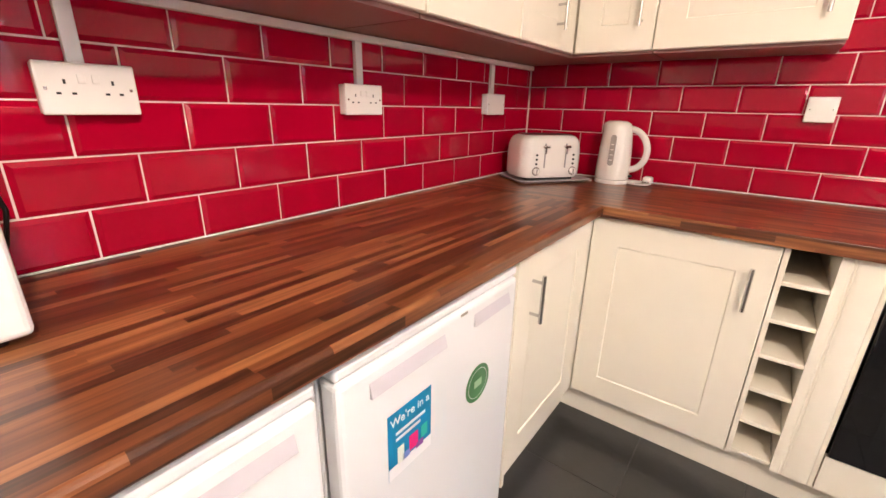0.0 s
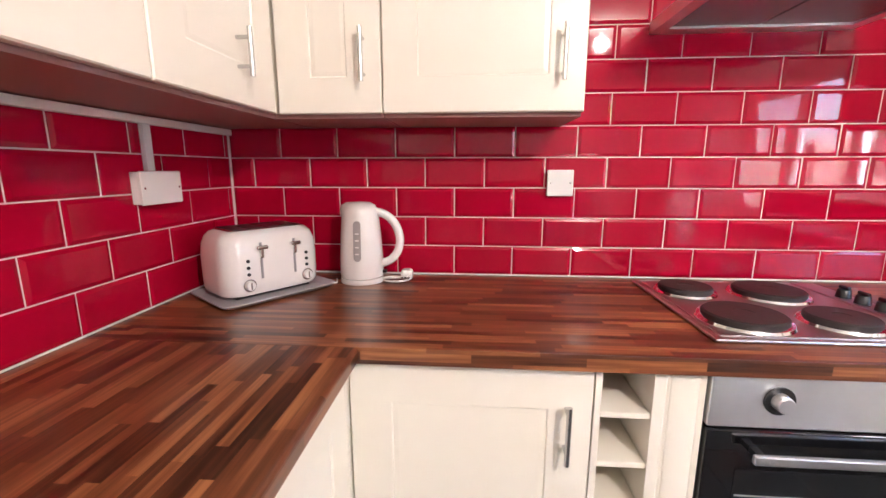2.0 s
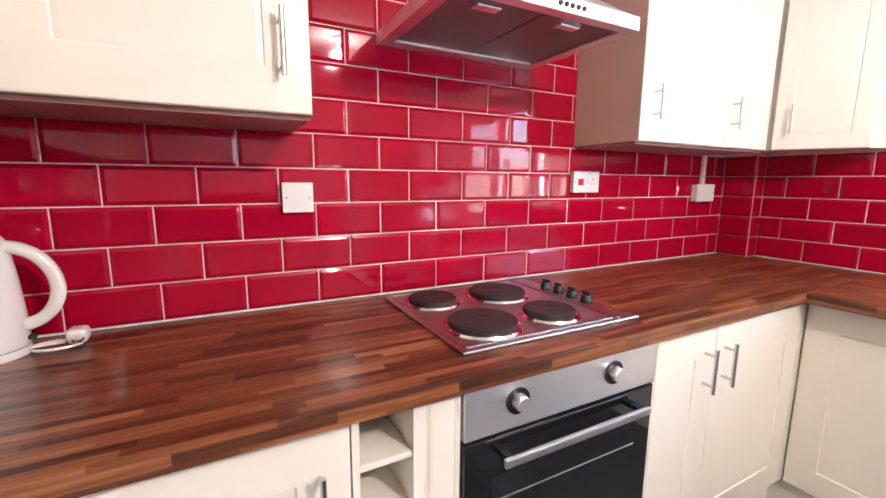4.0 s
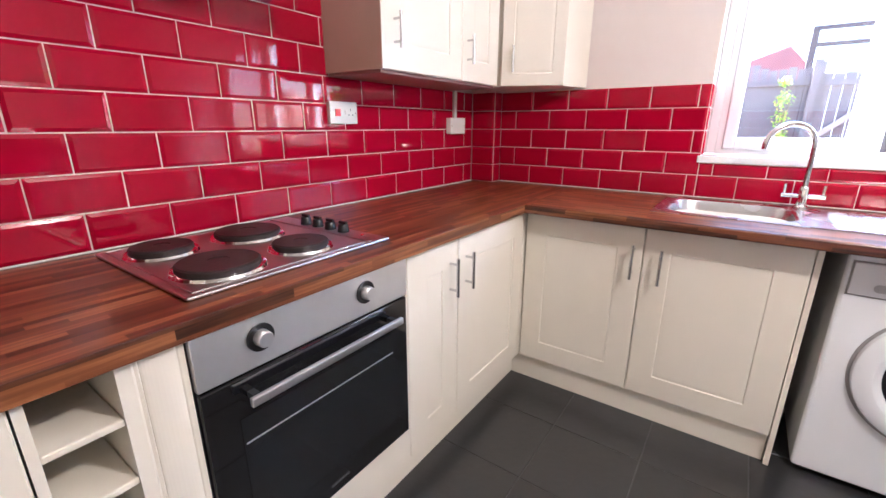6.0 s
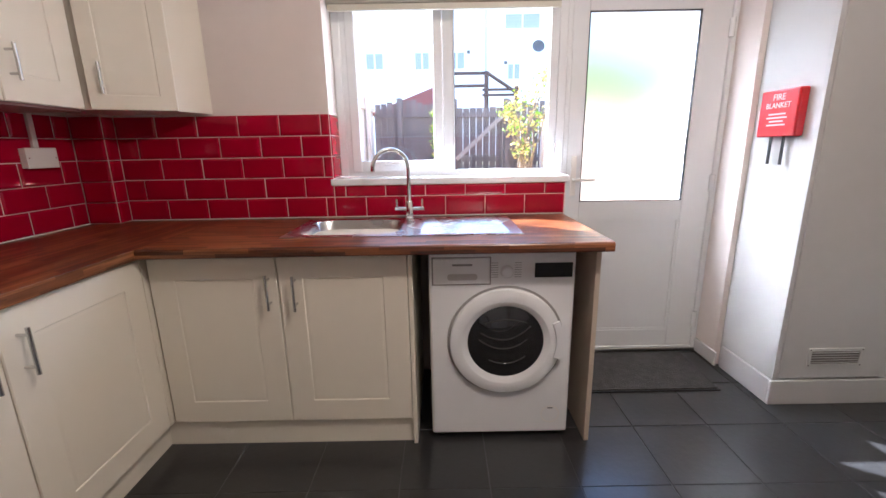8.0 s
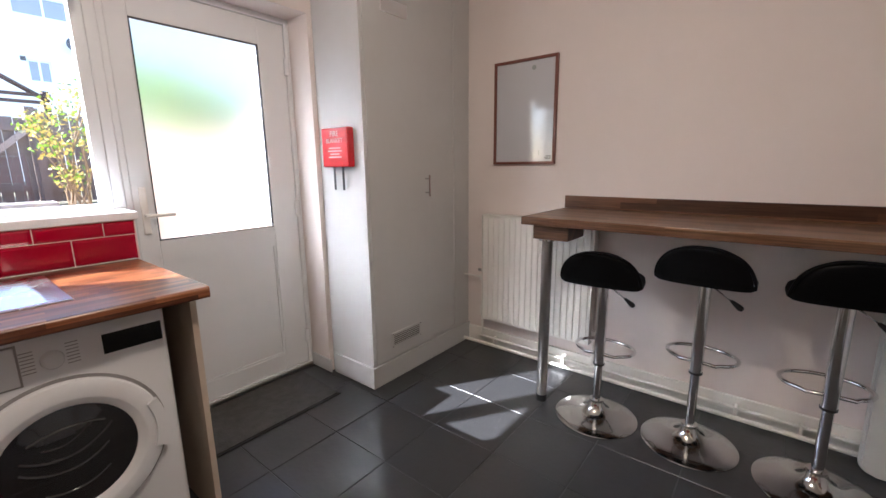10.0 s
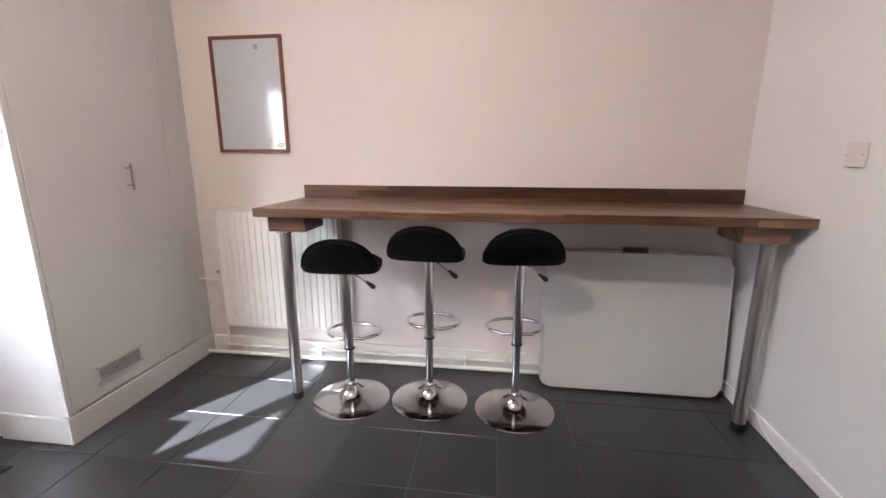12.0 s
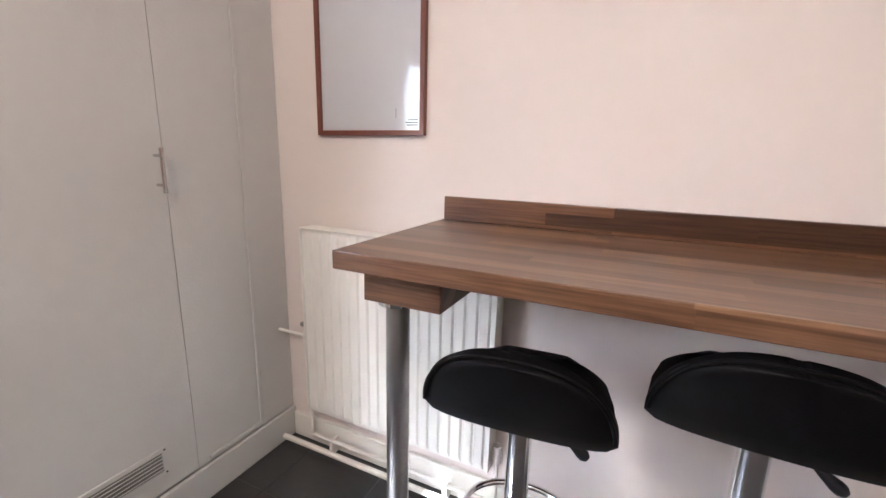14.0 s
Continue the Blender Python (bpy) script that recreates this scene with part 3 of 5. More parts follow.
p = part("pane", box(PX + .015, PX + .019, 2.567, 2.967, 1.182, HEAD - .090), M_CLEAR, sash, "clear glass pane")
p.visible_shadow = False
sb = bmesh.new()
for a in ((1.908, 1.952, 1.1255, HEAD - .047), (2.455, 2.4615, 1.1255, HEAD - .047)):
    box(PX - .004, PX + .040, *a, 0.003, bm=sb)
fixed = part("fixed_light", sb, M_UPVC, win, "fixed light with slim white beads", at=(3.69, 2.20, 1.126))
p = part("pane", box(PX + .015, PX + .019, 1.952, 2.455, 1.1256, HEAD - .047), M_CLEAR, fixed, "clear glass pane")
p.visible_shadow = False
for y in (1.9535, 2.4535):
    part("gasket", box(PX + .010, PX + .0148, y - .0014, y + .0014, 1.127, HEAD - .048), M_GASKET, fixed, "dark glazing gasket")
part("catch", box(PX - .022, PX - .013, 2.76, 2.84, 1.155, 1.168, 0.003), M_UPVC, win, "white window catch")
sill = structure("window_sill", box(3.482, PX - .001, 1.872, WY1 + .012, 1.066, 1.099, 0.004), M_GLOSS_WHITE, "white gloss window sill board", "window sill")

blind = thing("roller_blind", 3.60, 2.46, 1.93, "rolled up cream roller blind above the window", "blind")
part("cassette", box(3.555, 3.66, 1.925, WY1 - .01, 1.935, 2.083, 0.01), M_BLIND, blind)
part("bottom_bar", box(3.560, 3.58, 1.93, WY1 - .015, 1.905, 1.934, 0.004), material("blind_bar", (0.62, 0.60, 0.50), 0.5), blind)

bd = tagged(new("back_door"), "white upvc back door with obscured glass and lower panel", "door", kind="structure")
bd.location = (3.70, 1.42, 0.02)
DX = 3.690
part("door_frame", frame_bm(OY0 + .001, 1.861, 0.004, HEAD - .001, 0.028, DX - .012, DX + .055, sill_w=0.025), M_UPVC, bd)
DY0, DY1, DZ0, DZ1 = OY0 + .030, 1.832, 0.030, HEAD - .032
db = bmesh.new()
box(DX, DX + .05, DY0, 1.160, DZ0, DZ1, 0.006, bm=db)
box(DX, DX + .05, 1.745, DY1, DZ0, DZ1, 0.006, bm=db)
for z0, z1 in ((DZ0, 0.135), (0.830, 0.932), (1.925, DZ1)):
    box(DX + .0008, DX + .0492, 1.160, 1.745, z0, z1, bm=db)
leaf = part("door_leaf", db, M_UPVC, bd)
part("panel", box(DX + .012, DX + .038, 1.160, 1.745, 0.135, 0.830), M_UPVC, leaf, "plain white lower panel")
part("pane", box(DX + .020, DX + .026, 1.160, 1.745, 0.932, 1.925), M_FROST, leaf, "obscured glass pane")
part("gasket", frame_bm(1.1604, 1.7446, 0.9324, 1.9246, 0.005, DX + .004, DX + .0195, 0), M_GASKET, leaf, "dark glazing gasket")
part("panel_bead", frame_bm(1.1604, 1.7446, 0.1354, 0.8296, 0.012, DX + .004, DX + .0118, 0), M_UPVC, leaf, "white glazing bead")
part("threshold", box(DX - .030, DX - .0125, OY0 + .014, 1.86, 0.001, 0.022, 0.003), M_LEG, bd, "grey metal threshold strip")
hb = box(DX - .010, DX - .0005, 1.775, 1.805, 0.97, 1.19, 0.004)
tube([(DX - .008, 1.790, 1.06), (DX - .045, 1.790, 1.06), (DX - .047, 1.780, 1.06), (DX - .047, 1.680, 1.058)], 0.008, bm=hb)
part("door_handle", hb, M_PLASTIC, leaf, "white lever handle")
for z in (0.21, 1.03, 1.83):
    hg = tube([(DX - .012, OY0 + .032, z - .045), (DX - .012, OY0 + .032, z + .045)], 0.014)
    part("hinge", hg, M_UPVC, bd, "white door hinge")

# ---- built-in cupboard ----
KX, KY = 3.118, 0.946
cup = thing("built_in_cupboard", 3.30, 0.47, 0, "white painted built-in cupboard with flush door and vent", "cupboard")
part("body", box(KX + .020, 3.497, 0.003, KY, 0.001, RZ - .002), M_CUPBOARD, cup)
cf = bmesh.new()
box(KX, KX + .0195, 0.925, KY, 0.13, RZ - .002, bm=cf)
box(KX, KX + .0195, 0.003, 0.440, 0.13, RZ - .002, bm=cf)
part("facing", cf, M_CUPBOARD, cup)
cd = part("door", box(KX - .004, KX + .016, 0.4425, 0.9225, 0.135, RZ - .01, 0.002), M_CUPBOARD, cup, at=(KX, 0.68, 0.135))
wf = lambda u, d, z: Vector((KX - .004 - d, u, z))
part("handle", handle_bm(0.466, 1.088, 1.216, wf), M_NICKEL, cd, "satin nickel bar handle")
pf = bmesh.new()
for y0, y1, z0, z1 in ((0.165, 0.180, 0.14, RZ - .01), (0.180, 0.40, 0.14, 0.155)):
    box(KX - .006, KX - .0003, y0, y1, z0, z1, 0.002, bm=pf)
part("moulding", pf, M_CUPBOARD, cup)
vb = bmesh.new()
for y0, y1, z0, z1 in ((0.540, 0.556, 0.198, 0.292), (0.786, 0.802, 0.198, 0.292), (0.556, 0.786, 0.198, 0.212), (0.556, 0.786, 0.278, 0.292)):
    box(KX - .010, KX - .0042, y0, y1, z0, z1, bm=vb)
vent = part("vent", vb, M_CUPBOARD, cd, "painted louvred vent")
for y, z in ((0.548, 0.285), (0.794, 0.285), (0.548, 0.205), (0.794, 0.205)):
    part("screw", box(KX - .0112, KX - .0101, y - .003, y + .003, z - .003, z + .003, .0004), M_GASKET, vent, "small dark screw head")
part("vent_backing", box(KX - .0052, KX - .0045, 0.556, 0.786, 0.212, 0.278), material("vent_grey", (0.20, 0.19, 0.18), 0.6), vent, "grey vent opening")
for k in range(5):
    b = box(-0.006, 0.006, 0.556, 0.786, -0.0012, 0.0012)
    b.transform(Matrix.Translation((KX - .009, 0, 0.2195 + 0.0125 * k)) @ pose(0, 0, 0, 0, 40, 0))
    part("slat", b, M_CUPBOARD, vent)
part("skirting", box(KX - .016, KX - .0005, 0.003, KY + .016, 0.001, 0.128, 0.003), M_CUPBOARD, cup)
part("skirting", box(KX, 3.470, KY + .0005, KY + .016, 0.001, 0.128, 0.003), M_CUPBOARD, cup)
vt = part("high_vent", box(KX - .010, KX - .0042, 0.60, 0.80, 2.06, 2.13, 0.002), M_STEEL, cd, "small grey vent")
trim = structure("reveal_skirting", box(3.474, 3.675, OY0 + .0005, OY0 + .012, 0.002, 0.085, 0.003), M_CUPBOARD, "short white skirting in the door reveal", "skirting")

fire = thing("fire_blanket", 3.305, KY, 1.37, "red fire blanket box with two black pull tapes", "fire blanket")
fb = part("case", box(3.190, 3.415, KY + .001, KY + .045, 1.270, 1.478, 0.008), M_RED, fire)
for x in (3.27, 3.345):
    part("pull_tape", box(x - .009, x + .009, KY + .020, KY + .023, 1.145, 1.272, 0.001), M_BLACK, fire, "black pull tape")


def words(body, size, m, mat, parent, name="lettering"):
    cu = bpy.data.curves.new(name, "FONT")
    cu.body, cu.size, cu.align_x, cu.extrude = body, size, "CENTER", 0.0004
    cu.materials.append(mat)
    tmp = bpy.data.objects.new("tmp", cu)
    scene.collection.objects.link(tmp)
    me = bpy.data.meshes.new_from_object(tmp.evaluated_get(bpy.context.evaluated_depsgraph_get()))
    bpy.data.objects.remove(tmp)
    ob = new(name, me)
    ob.parent = parent
    ob.matrix_basis = Matrix.Translation(-origin(parent)) @ m
    return ob


M_LETTER = material("pink_white_print", (0.75, 0.45, 0.45), 0.5)
up_n = pose(3.302, KY + .0458, 1.432, 90, 0, 180)
words("FIRE", 0.040, up_n, M_LETTER, fb)
words("BLANKET", 0.034, pose(3.302, KY + .0458, 1.398, 90, 0, 180), M_LETTER, fb)
for k, w in enumerate((0.10, 0.12, 0.08, 0.11)):
    part("print_line", box(3.302 - w / 2, 3.302 + w / 2, KY + .0452, KY + .0458, 1.368 - .016 * k, 1.374 - .016 * k), M_LETTER, fb, "small unreadable print")

# ---- door mat ----
mt = thing("door_mat", 3.47, 1.39, 0.0, "dark grey ribbed rubber door mat", "door mat")
part("border", prism([(3.228, 1.105), (3.656, 1.085), (3.656, 1.80), (3.228, 1.80)], 0.0005, 0.006, 0.002), M_BLACK, mt)
part("mat_surface", prism([(3.240, 1.118), (3.646, 1.098), (3.646, 1.788), (3.240, 1.788)], 0.0062, 0.010, 0.001), M_MAT, mt)

# ---- breakfast bar ----
BZ = 1.017
bar = thing("breakfast_bar", 1.2, 0.28, 0, "walnut-effect breakfast bar shelf on two steel legs", "breakfast bar")
b = bmesh.new()
box(SX + .002, 2.404, 0.003, 0.551, BZ - .040, BZ, 0.002, bm=b)
part("bar_top", b, M_BAR, bar)
part("edge_strip", box(2.4042, 2.4055, 0.004, 0.550, BZ - .039, BZ - .0005), M_BLACK, bar, "dark edge strip")
part("upstand", box(SX + .002, 2.400, 0.003, 0.022, BZ + .0005, 1.090, 0.002), stave_wood("walnut_upstand", "x", [(0.035, 0.014, 0.007), (0.08, 0.036, 0.018), (0.16, 0.078, 0.038)], width=0.035, length=0.5, grain=0.6), bar, "darker walnut upstand")
for x0, x1 in ((2.175, 2.360), (0.092, 0.272)):
    part("block", box(x0, x1, 0.30, 0.505, BZ - .115, BZ - .0405, 0.002), M_BAR, bar, "walnut-effect block under the bar")
for x, y, lr in ((2.302, 0.458, 0.0268), (0.122, 0.426, 0.030)):
    lg = part("leg", lathe([(0, 0.90), (lr, 0.90), (lr, 0.035), (0, 0.035)], Matrix.Translation((x, y, 0)), 32), M_LEG, bar, "brushed steel tubular leg", at=(x, y, 0))
    part("foot", lathe([(0, 0.034), (lr + .002, 0.034), (lr + .002, 0.012), (0.028, 0.0), (0, 0)], Matrix.Translation((x, y, 0)), 32), M_BLACK, lg, "black rubber foot")
    part("flange", lathe([(0, BZ - .1155), (0.045, BZ - .1155), (0.045, BZ - .124), (0.031, BZ - .13), (0, BZ - .13)], Matrix.Translation((x, y, 0)), 32), M_CHROME, lg, "chrome flange")

# ---- sink and tap ----
sink = thing("sink", 3.19, 2.70, 0.9, "stainless steel inset sink with ribbed drainer", "sink")
M_SINK = material("sink_steel", (0.60, 0.60, 0.61), 0.27, 1.0, var=0.05, var_scale=5)


def rounded(x0, x1, y0, y1, r, steps=6):
    pts = []
    for cx, cy, a0 in ((x1 - r, y1 - r, 0), (x0 + r, y1 - r, 90), (x0 + r, y0 + r, 180), (x1 - r, y0 + r, 270)):
        pts += [(cx + r * math.cos(radians(a0 + 90 * k / steps)), cy + r * math.sin(radians(a0 + 90 * k / steps))) for k in range(steps + 1)]
    return pts


def loft(b, loops, close_last=True, smooth=True):
    rings = [[b.verts.new(p) for p in loop] for loop in loops]
    n = len(rings[0])
    for p, q in zip(rings, rings[1:]):
        for k in range(n):
            j = (k + 1) % n
            b.faces.new((p[k], p[j], q[j], q[k])).smooth = smooth
    if close_last:
        b.faces.new(rings[-1])
    bmesh.ops.recalc_face_normals(b, faces=b.faces[:])
    return b


b = bmesh.new()
loops = [[(x, y, 0.9040) for x, y in rounded(2.985, 3.378, 2.685, 3.172, 0.10)],
         [(x, y, 0.9040) for x, y in rounded(3.005, 3.365, 2.713, 3.152, 0.095)],
         [(x, y, 0.8970) for x, y in rounded(3.012, 3.360, 2.720, 3.146, 0.090)],
         [(x, y, 0.7800) for x, y in rounded(3.026, 3.346, 2.734, 3.132, 0.080)],
         [(x, y, 0.7560) for x, y in rounded(3.050, 3.322, 2.760, 3.106, 0.060)],
         [(x, y, 0.7520) for x, y in rounded(3.16, 3.21, 2.91, 2.96, 0.024)]]
loft(b, loops)
bowl = part("bowl", b, M_SINK, sink)
part("plug_waste", lathe([(0, 0.7535), (0.030, 0.7535), (0.034, 0.7525)], Matrix.Translation((3.185, 2.935, 0)), 24), M_CHROME, bowl)
rim = bmesh.new()
for x0, x1, y0, y1 in ((2.967, 2.985, 2.200, 3.195), (3.378, 3.412, 2.200, 3.195), (2.985, 3.378, 3.172, 3.195), (2.985, 3.378, 2.640, 2.685), (2.985, 3.378, 2.200, 2.222)):
    box(x0, x1, y0, y1, 0.9003, 0.9040, bm=rim)
for cx, cy, sx, sy in ((2.985, 2.685, 1, 1), (3.378, 2.685, -1, 1), (2.985, 3.172, 1, -1), (3.378, 3.172, -1, -1)):
    pts = [(cx, cy)] + [(cx + sx * 0.10 * (1 - math.sin(radians(a))), cy + sy * 0.10 * (1 - math.cos(radians(a)))) for a in range(0, 91, 15)]
    vs = [rim.verts.new((x, y, 0.9040)) for x, y in pts]
    rim.faces.new(vs if sx * sy < 0 else vs[::-1])
part("rim", rim, M_SINK, sink)
dr = bmesh.new()
xs = [2.985 + (3.378 - 2.985) * k / 66 for k in range(67)]
cols = [[dr.verts.new((x, y, 0.9035 - 0.0012 + (0.0030 * math.cos(2 * math.pi * (x - 2.985) / 0.0328) if 2 < k < 64 and 2.25 < y < 2.62 else 0.0008))) for y in (2.222, 2.249, 2.262, 2.612, 2.625, 2.640)] for k, x in enumerate(xs)]
for p, q in zip(cols, cols[1:]):
    for k in range(5):
        dr.faces.new((p[k], q[k], q[k + 1], p[k + 1])).smooth = True
part("drainer", dr, M_SINK, sink, "ribbed steel drainer")

tap = thing("mixer_tap", 3.392, 2.693, 0.904, "chrome swan-neck kitchen mixer tap with two levers", "tap")
TX, TY = 3.385, 2.693
part("tap_body", lathe([(0, 0.9045), (0.026, 0.9045), (0.026, 0.912), (0.019, 0.918), (0.018, 0.985), (0.013, 0.995), (0, 0.995)], Matrix.Translation((TX, TY, 0)), 28), M_CHROME, tap)
R = 0.088
sd = Vector((-0.38, 0.925, 0)).normalized()
path = [Vector((TX, TY, 0.99)), Vector((TX, TY, 1.07)), Vector((TX, TY, 1.145))]
path += [Vector((TX, TY, 1.155)) + sd * (R - R * math.cos(radians(a))) + Vector((0, 0, R * math.sin(radians(a)))) for a in range(10, 181, 10)]
path += [path[-1] + Vector((0, 0, -0.012))]
part("spout", tube(path, 0.0105, 16), M_CHROME, tap)
for sgn in (-1, 1):
    hb = tube([(TX, TY + sgn * .015, 0.955), (TX, TY + sgn * .072, 0.955)], 0.009)
    tube([(TX, TY + sgn * .062, 0.955), (TX, TY + sgn * .064, 1.002)], 0.006, bm=hb)
    part("tap_lever", hb, M_CHROME, tap)

# ---- washing machine ----
wm = thing("washing_machine", 3.16, 2.295, 0, "white front-loading washing machine with dark glass door", "washing machine")
WF = 2.905
part("body", box(WF, 3.44, 2.000, 2.590, 0.022, 0.852, 0.012, 3), M_GLOSS_WHITE, wm)
for x in (2.95, 3.40):
    for y in (2.04, 2.55):
        part("foot", lathe([(0, 0.021), (0.018, 0.021), (0.022, 0.0), (0, 0)], Matrix.Translation((x, y, 0.0005)), 16), M_BLACK, wm)
Rm = lambda y, z, x=WF: Matrix.Translation((x, y, z)) @ pose(0, 0, 0, 0, -90, 0)
dy, dz = 2.278, 0.462
part("door_recess", lathe([(0.242, 0.0), (0.2415, 0.0015), (0.232, 0.0018), (0.230, 0.0)], Rm(dy, dz), 64), material("grey_gap", (0.30, 0.29, 0.29), 0.5), wm, "grey gap round the door")
wd = part("door", lathe([(0.232, 0.0), (0.232, 0.013), (0.229, 0.019), (0.220, 0.0225), (0.183, 0.026), (0.179, 0.0245), (0.158, 0.012), (0.156, 0.0)], Rm(dy, dz), 64), M_GLOSS_WHITE, wm, at=(WF, dy, dz))
part("door_glass", lathe([(0, 0.028), (0.05, 0.026), (0.10, 0.020), (0.140, 0.012), (0.157, 0.010), (0.157, 0.004), (0, 0.004)], Rm(dy, dz), 64), material("dark_door_glass", (0.018, 0.018, 0.020), 0.06, coat=0.6), wd, "dark tinted glass bowl")
def glass_depth(r_):
    for (r0, d0), (r1, d1) in zip(((0, .028), (.05, .026), (.10, .020), (.140, .012)), ((.05, .026), (.10, .020), (.140, .012), (.157, .010))):
        if r_ <= r1:
            return d0 + (d1 - d0) * (r_ - r0) / (r1 - r0)
    return .010


M_RIDGE = material("smoky_glass_ridge", (0.035, 0.033, 0.033), 0.14, coat=0.4)
for p0, p1, p2, w in (((-.105, .045), (.0, -.020), (.100, .070), .0042), ((-.110, .015), (-.01, -.060), (.085, .015), .0036), ((-.085, .085), (.0, .120), (.085, .085), .0032), ((-.070, -.075), (.01, -.115), (.080, -.060), .0030), ((-.060, .060), (.0, .040), (.050, .095), .0026)):
    pts = []
    for k in range(13):
        t = k / 12
        yy, zz = (((1 - t) ** 2 * a + 2 * t * (1 - t) * b_ + t * t * c) for a, b_, c in zip(p0, p1, p2))
        pts.append((WF - glass_depth(math.hypot(yy, zz)) - .0005, dy - yy, dz + zz))
    part("glass_ridge", tube(pts, w, 8), M_RIDGE, wd, "moulded ridge in the glass")
arc = lambda r_, a: (WF - .020, dy - r_ * math.cos(radians(a)), dz + r_ * math.sin(radians(a)))
hb = bmesh.new()
outer = [arc(.236, a) for a in range(-18, 25, 6)]
inner = [arc(.206, a) for a in range(24, -19, -6)]
lo = [hb.verts.new(p) for p in outer + inner]
hi = [hb.verts.new((p[0] - .012, p[1], p[2])) for p in outer + inner]
hb.faces.new(lo)
hb.faces.new(hi[::-1])
for k in range(len(lo)):
    hb.faces.new((lo[k], lo[(k + 1) % len(lo)], hi[(k + 1) % len(lo)], hi[k]))
bmesh.ops.recalc_face_normals(hb, faces=hb.faces[:])
part("handle", hb, M_GLOSS_WHITE, wd, "white curved door grip")
part("drawer_gap", box(WF - .0012, WF + .002, 2.340, 2.577, 0.709, 0.826), bpy.data.materials["grey_gap"], wm, "dark gap round the drawer")
dwr = part("drawer", box(WF - .006, WF + .004, 2.345, 2.572, 0.714, 0.821, 0.003), M_GLOSS_WHITE, wm, "white detergent drawer")
b = prism(rounded(-.013, .013, -.060, .060, .012), 0, 0.0015)
b.transform(Rm(2.455, 0.744, WF - .006))
part("drawer_pull", b, material("grey_recess", (0.50, 0.49, 0.49), 0.4), dwr, "grey drawer grip")
part("badge", box(WF - .0072, WF - .0062, 2.415, 2.495, 0.790, 0.798), material("grey_print", (0.25, 0.25, 0.26), 0.5), dwr, "unreadable grey badge")
kn = part("dial", lathe([(0, 0.018), (0.020, 0.018), (0.024, 0.014), (0.026, 0.0), (0, 0)], Rm(2.276, 0.763), 32), M_GLOSS_WHITE, wm, "white programme dial")
for k in range(14):
    z = 0.798 - 0.0098 * (k % 7)
    y = 2.325 if k < 7 else 2.232
    part("print_line", box(WF - .0008, WF - .0002, y - .014, y + .014, z, z + .0022), bpy.data.materials["grey_print"], wm, "small grey programme print")
part("display", box(WF - .0020, WF + .001, 2.014, 2.165, 0.736, 0.797, 0.0008), M_BLACKGLASS, wm, "black display panel")
part("filter_cover", lathe([(0.040, 0.0004), (0.040, 0.0012), (0.037, 0.0012), (0.037, 0.0004)], Rm(2.078, 0.112), 32), M_PLASTIC, wm)
part("filter_slot", box(WF - .0012, WF + .001, 2.067, 2.090, 0.140, 0.144), M_BLACK, wm)

# ---- fridge and freezer ----
def fridge(label, y0, y1, stickers):
    f = thing("fridge", 0.33, (y0 + y1) / 2, 0, label, "fridge")
    part("body", box(0.06, 0.575, y0 + .004, y1 - .004, 0.03, 0.815, 0.004), M_GLOSS_WHITE, f)
    part("top_panel", box(0.06, 0.628, y0, y1, 0.816, 0.842, 0.008, 3), M_GLOSS_WHITE, f)
    d = part("door", box(0.582, 0.632, y0, y1, 0.06, 0.814, 0.012, 3), M_GLOSS_WHITE, f, at=(0.6, (y0 + y1) / 2, 0.06))
    part("seal", box(0.5755, 0.5815, y0 + .01, y1 - .01, 0.07, 0.805), material("grey_seal", (0.35, 0.37, 0.39), 0.6) if "grey_seal" not in bpy.data.materials else bpy.data.materials["grey_seal"], f, "grey door seal")
    part("plinth", box(0.10, 0.575, y0 + .02, y1 - .02, 0.001, 0.029), M_BLACK, f)
    for a, c in ((y0 + .065, y0 + .27), (y1 - .20, y1 - .045)):
        g = bmesh.new()
        vs = [g.verts.new(p) for p in ((0.6325, a, 0.755), (0.6325, c, 0.755), (0.6325, c, 0.785), (0.6325, a, 0.785), (0.6395, a, 0.757), (0.6395, c, 0.757))]
        g.faces.new((vs[0], vs[1], vs[5], vs[4]))
        g.faces.new((vs[4], vs[5], vs[2], vs[3]))
        g.faces.new((vs[0], vs[4], vs[3]))
        g.faces.new((vs[1], vs[2], vs[5]))
        g.faces.new((vs[3], vs[2], vs[1], vs[0]))
        bmesh.ops.recalc_face_normals(g, faces=g.faces[:])
        # grip tinted lilac-grey for the shade on the moulded plastic
        part("grip", g, bpy.data.materials.get("lilac_grip") or material("lilac_grip", (0.56, 0.54, 0.60), 0.3), d, "moulded grip with its shade put into the pale grey")
    part("key_mark", box(0.6325, 0.6335, (y0 + y1) / 2 + .035, (y0 + y1) / 2 + .060, 0.800, 0.806), M_NICKEL, d, "small silver badge")
    return d


d1 = fridge("white undercounter fridge with blue and green stickers", 2.526, 3.103, True)
fridge("white undercounter freezer with moulded grips", 1.915, 2.495, False)
tagged(part("filler_strip", box(0.10, 0.60, 2.4985, 2.5095, 0.002, 0.850), M_STEEL, at=(0.35, 2.503, 0)), "grey metal strip between fridge and freezer", "panel")

# ---- toaster on its tray, kettle, microwave ----
def turned(name, x, y, z, deg, label, category):
    r = thing(name, 0, 0, 0, label, category)
    return r, pose(x, y, z, 0, 0, deg)


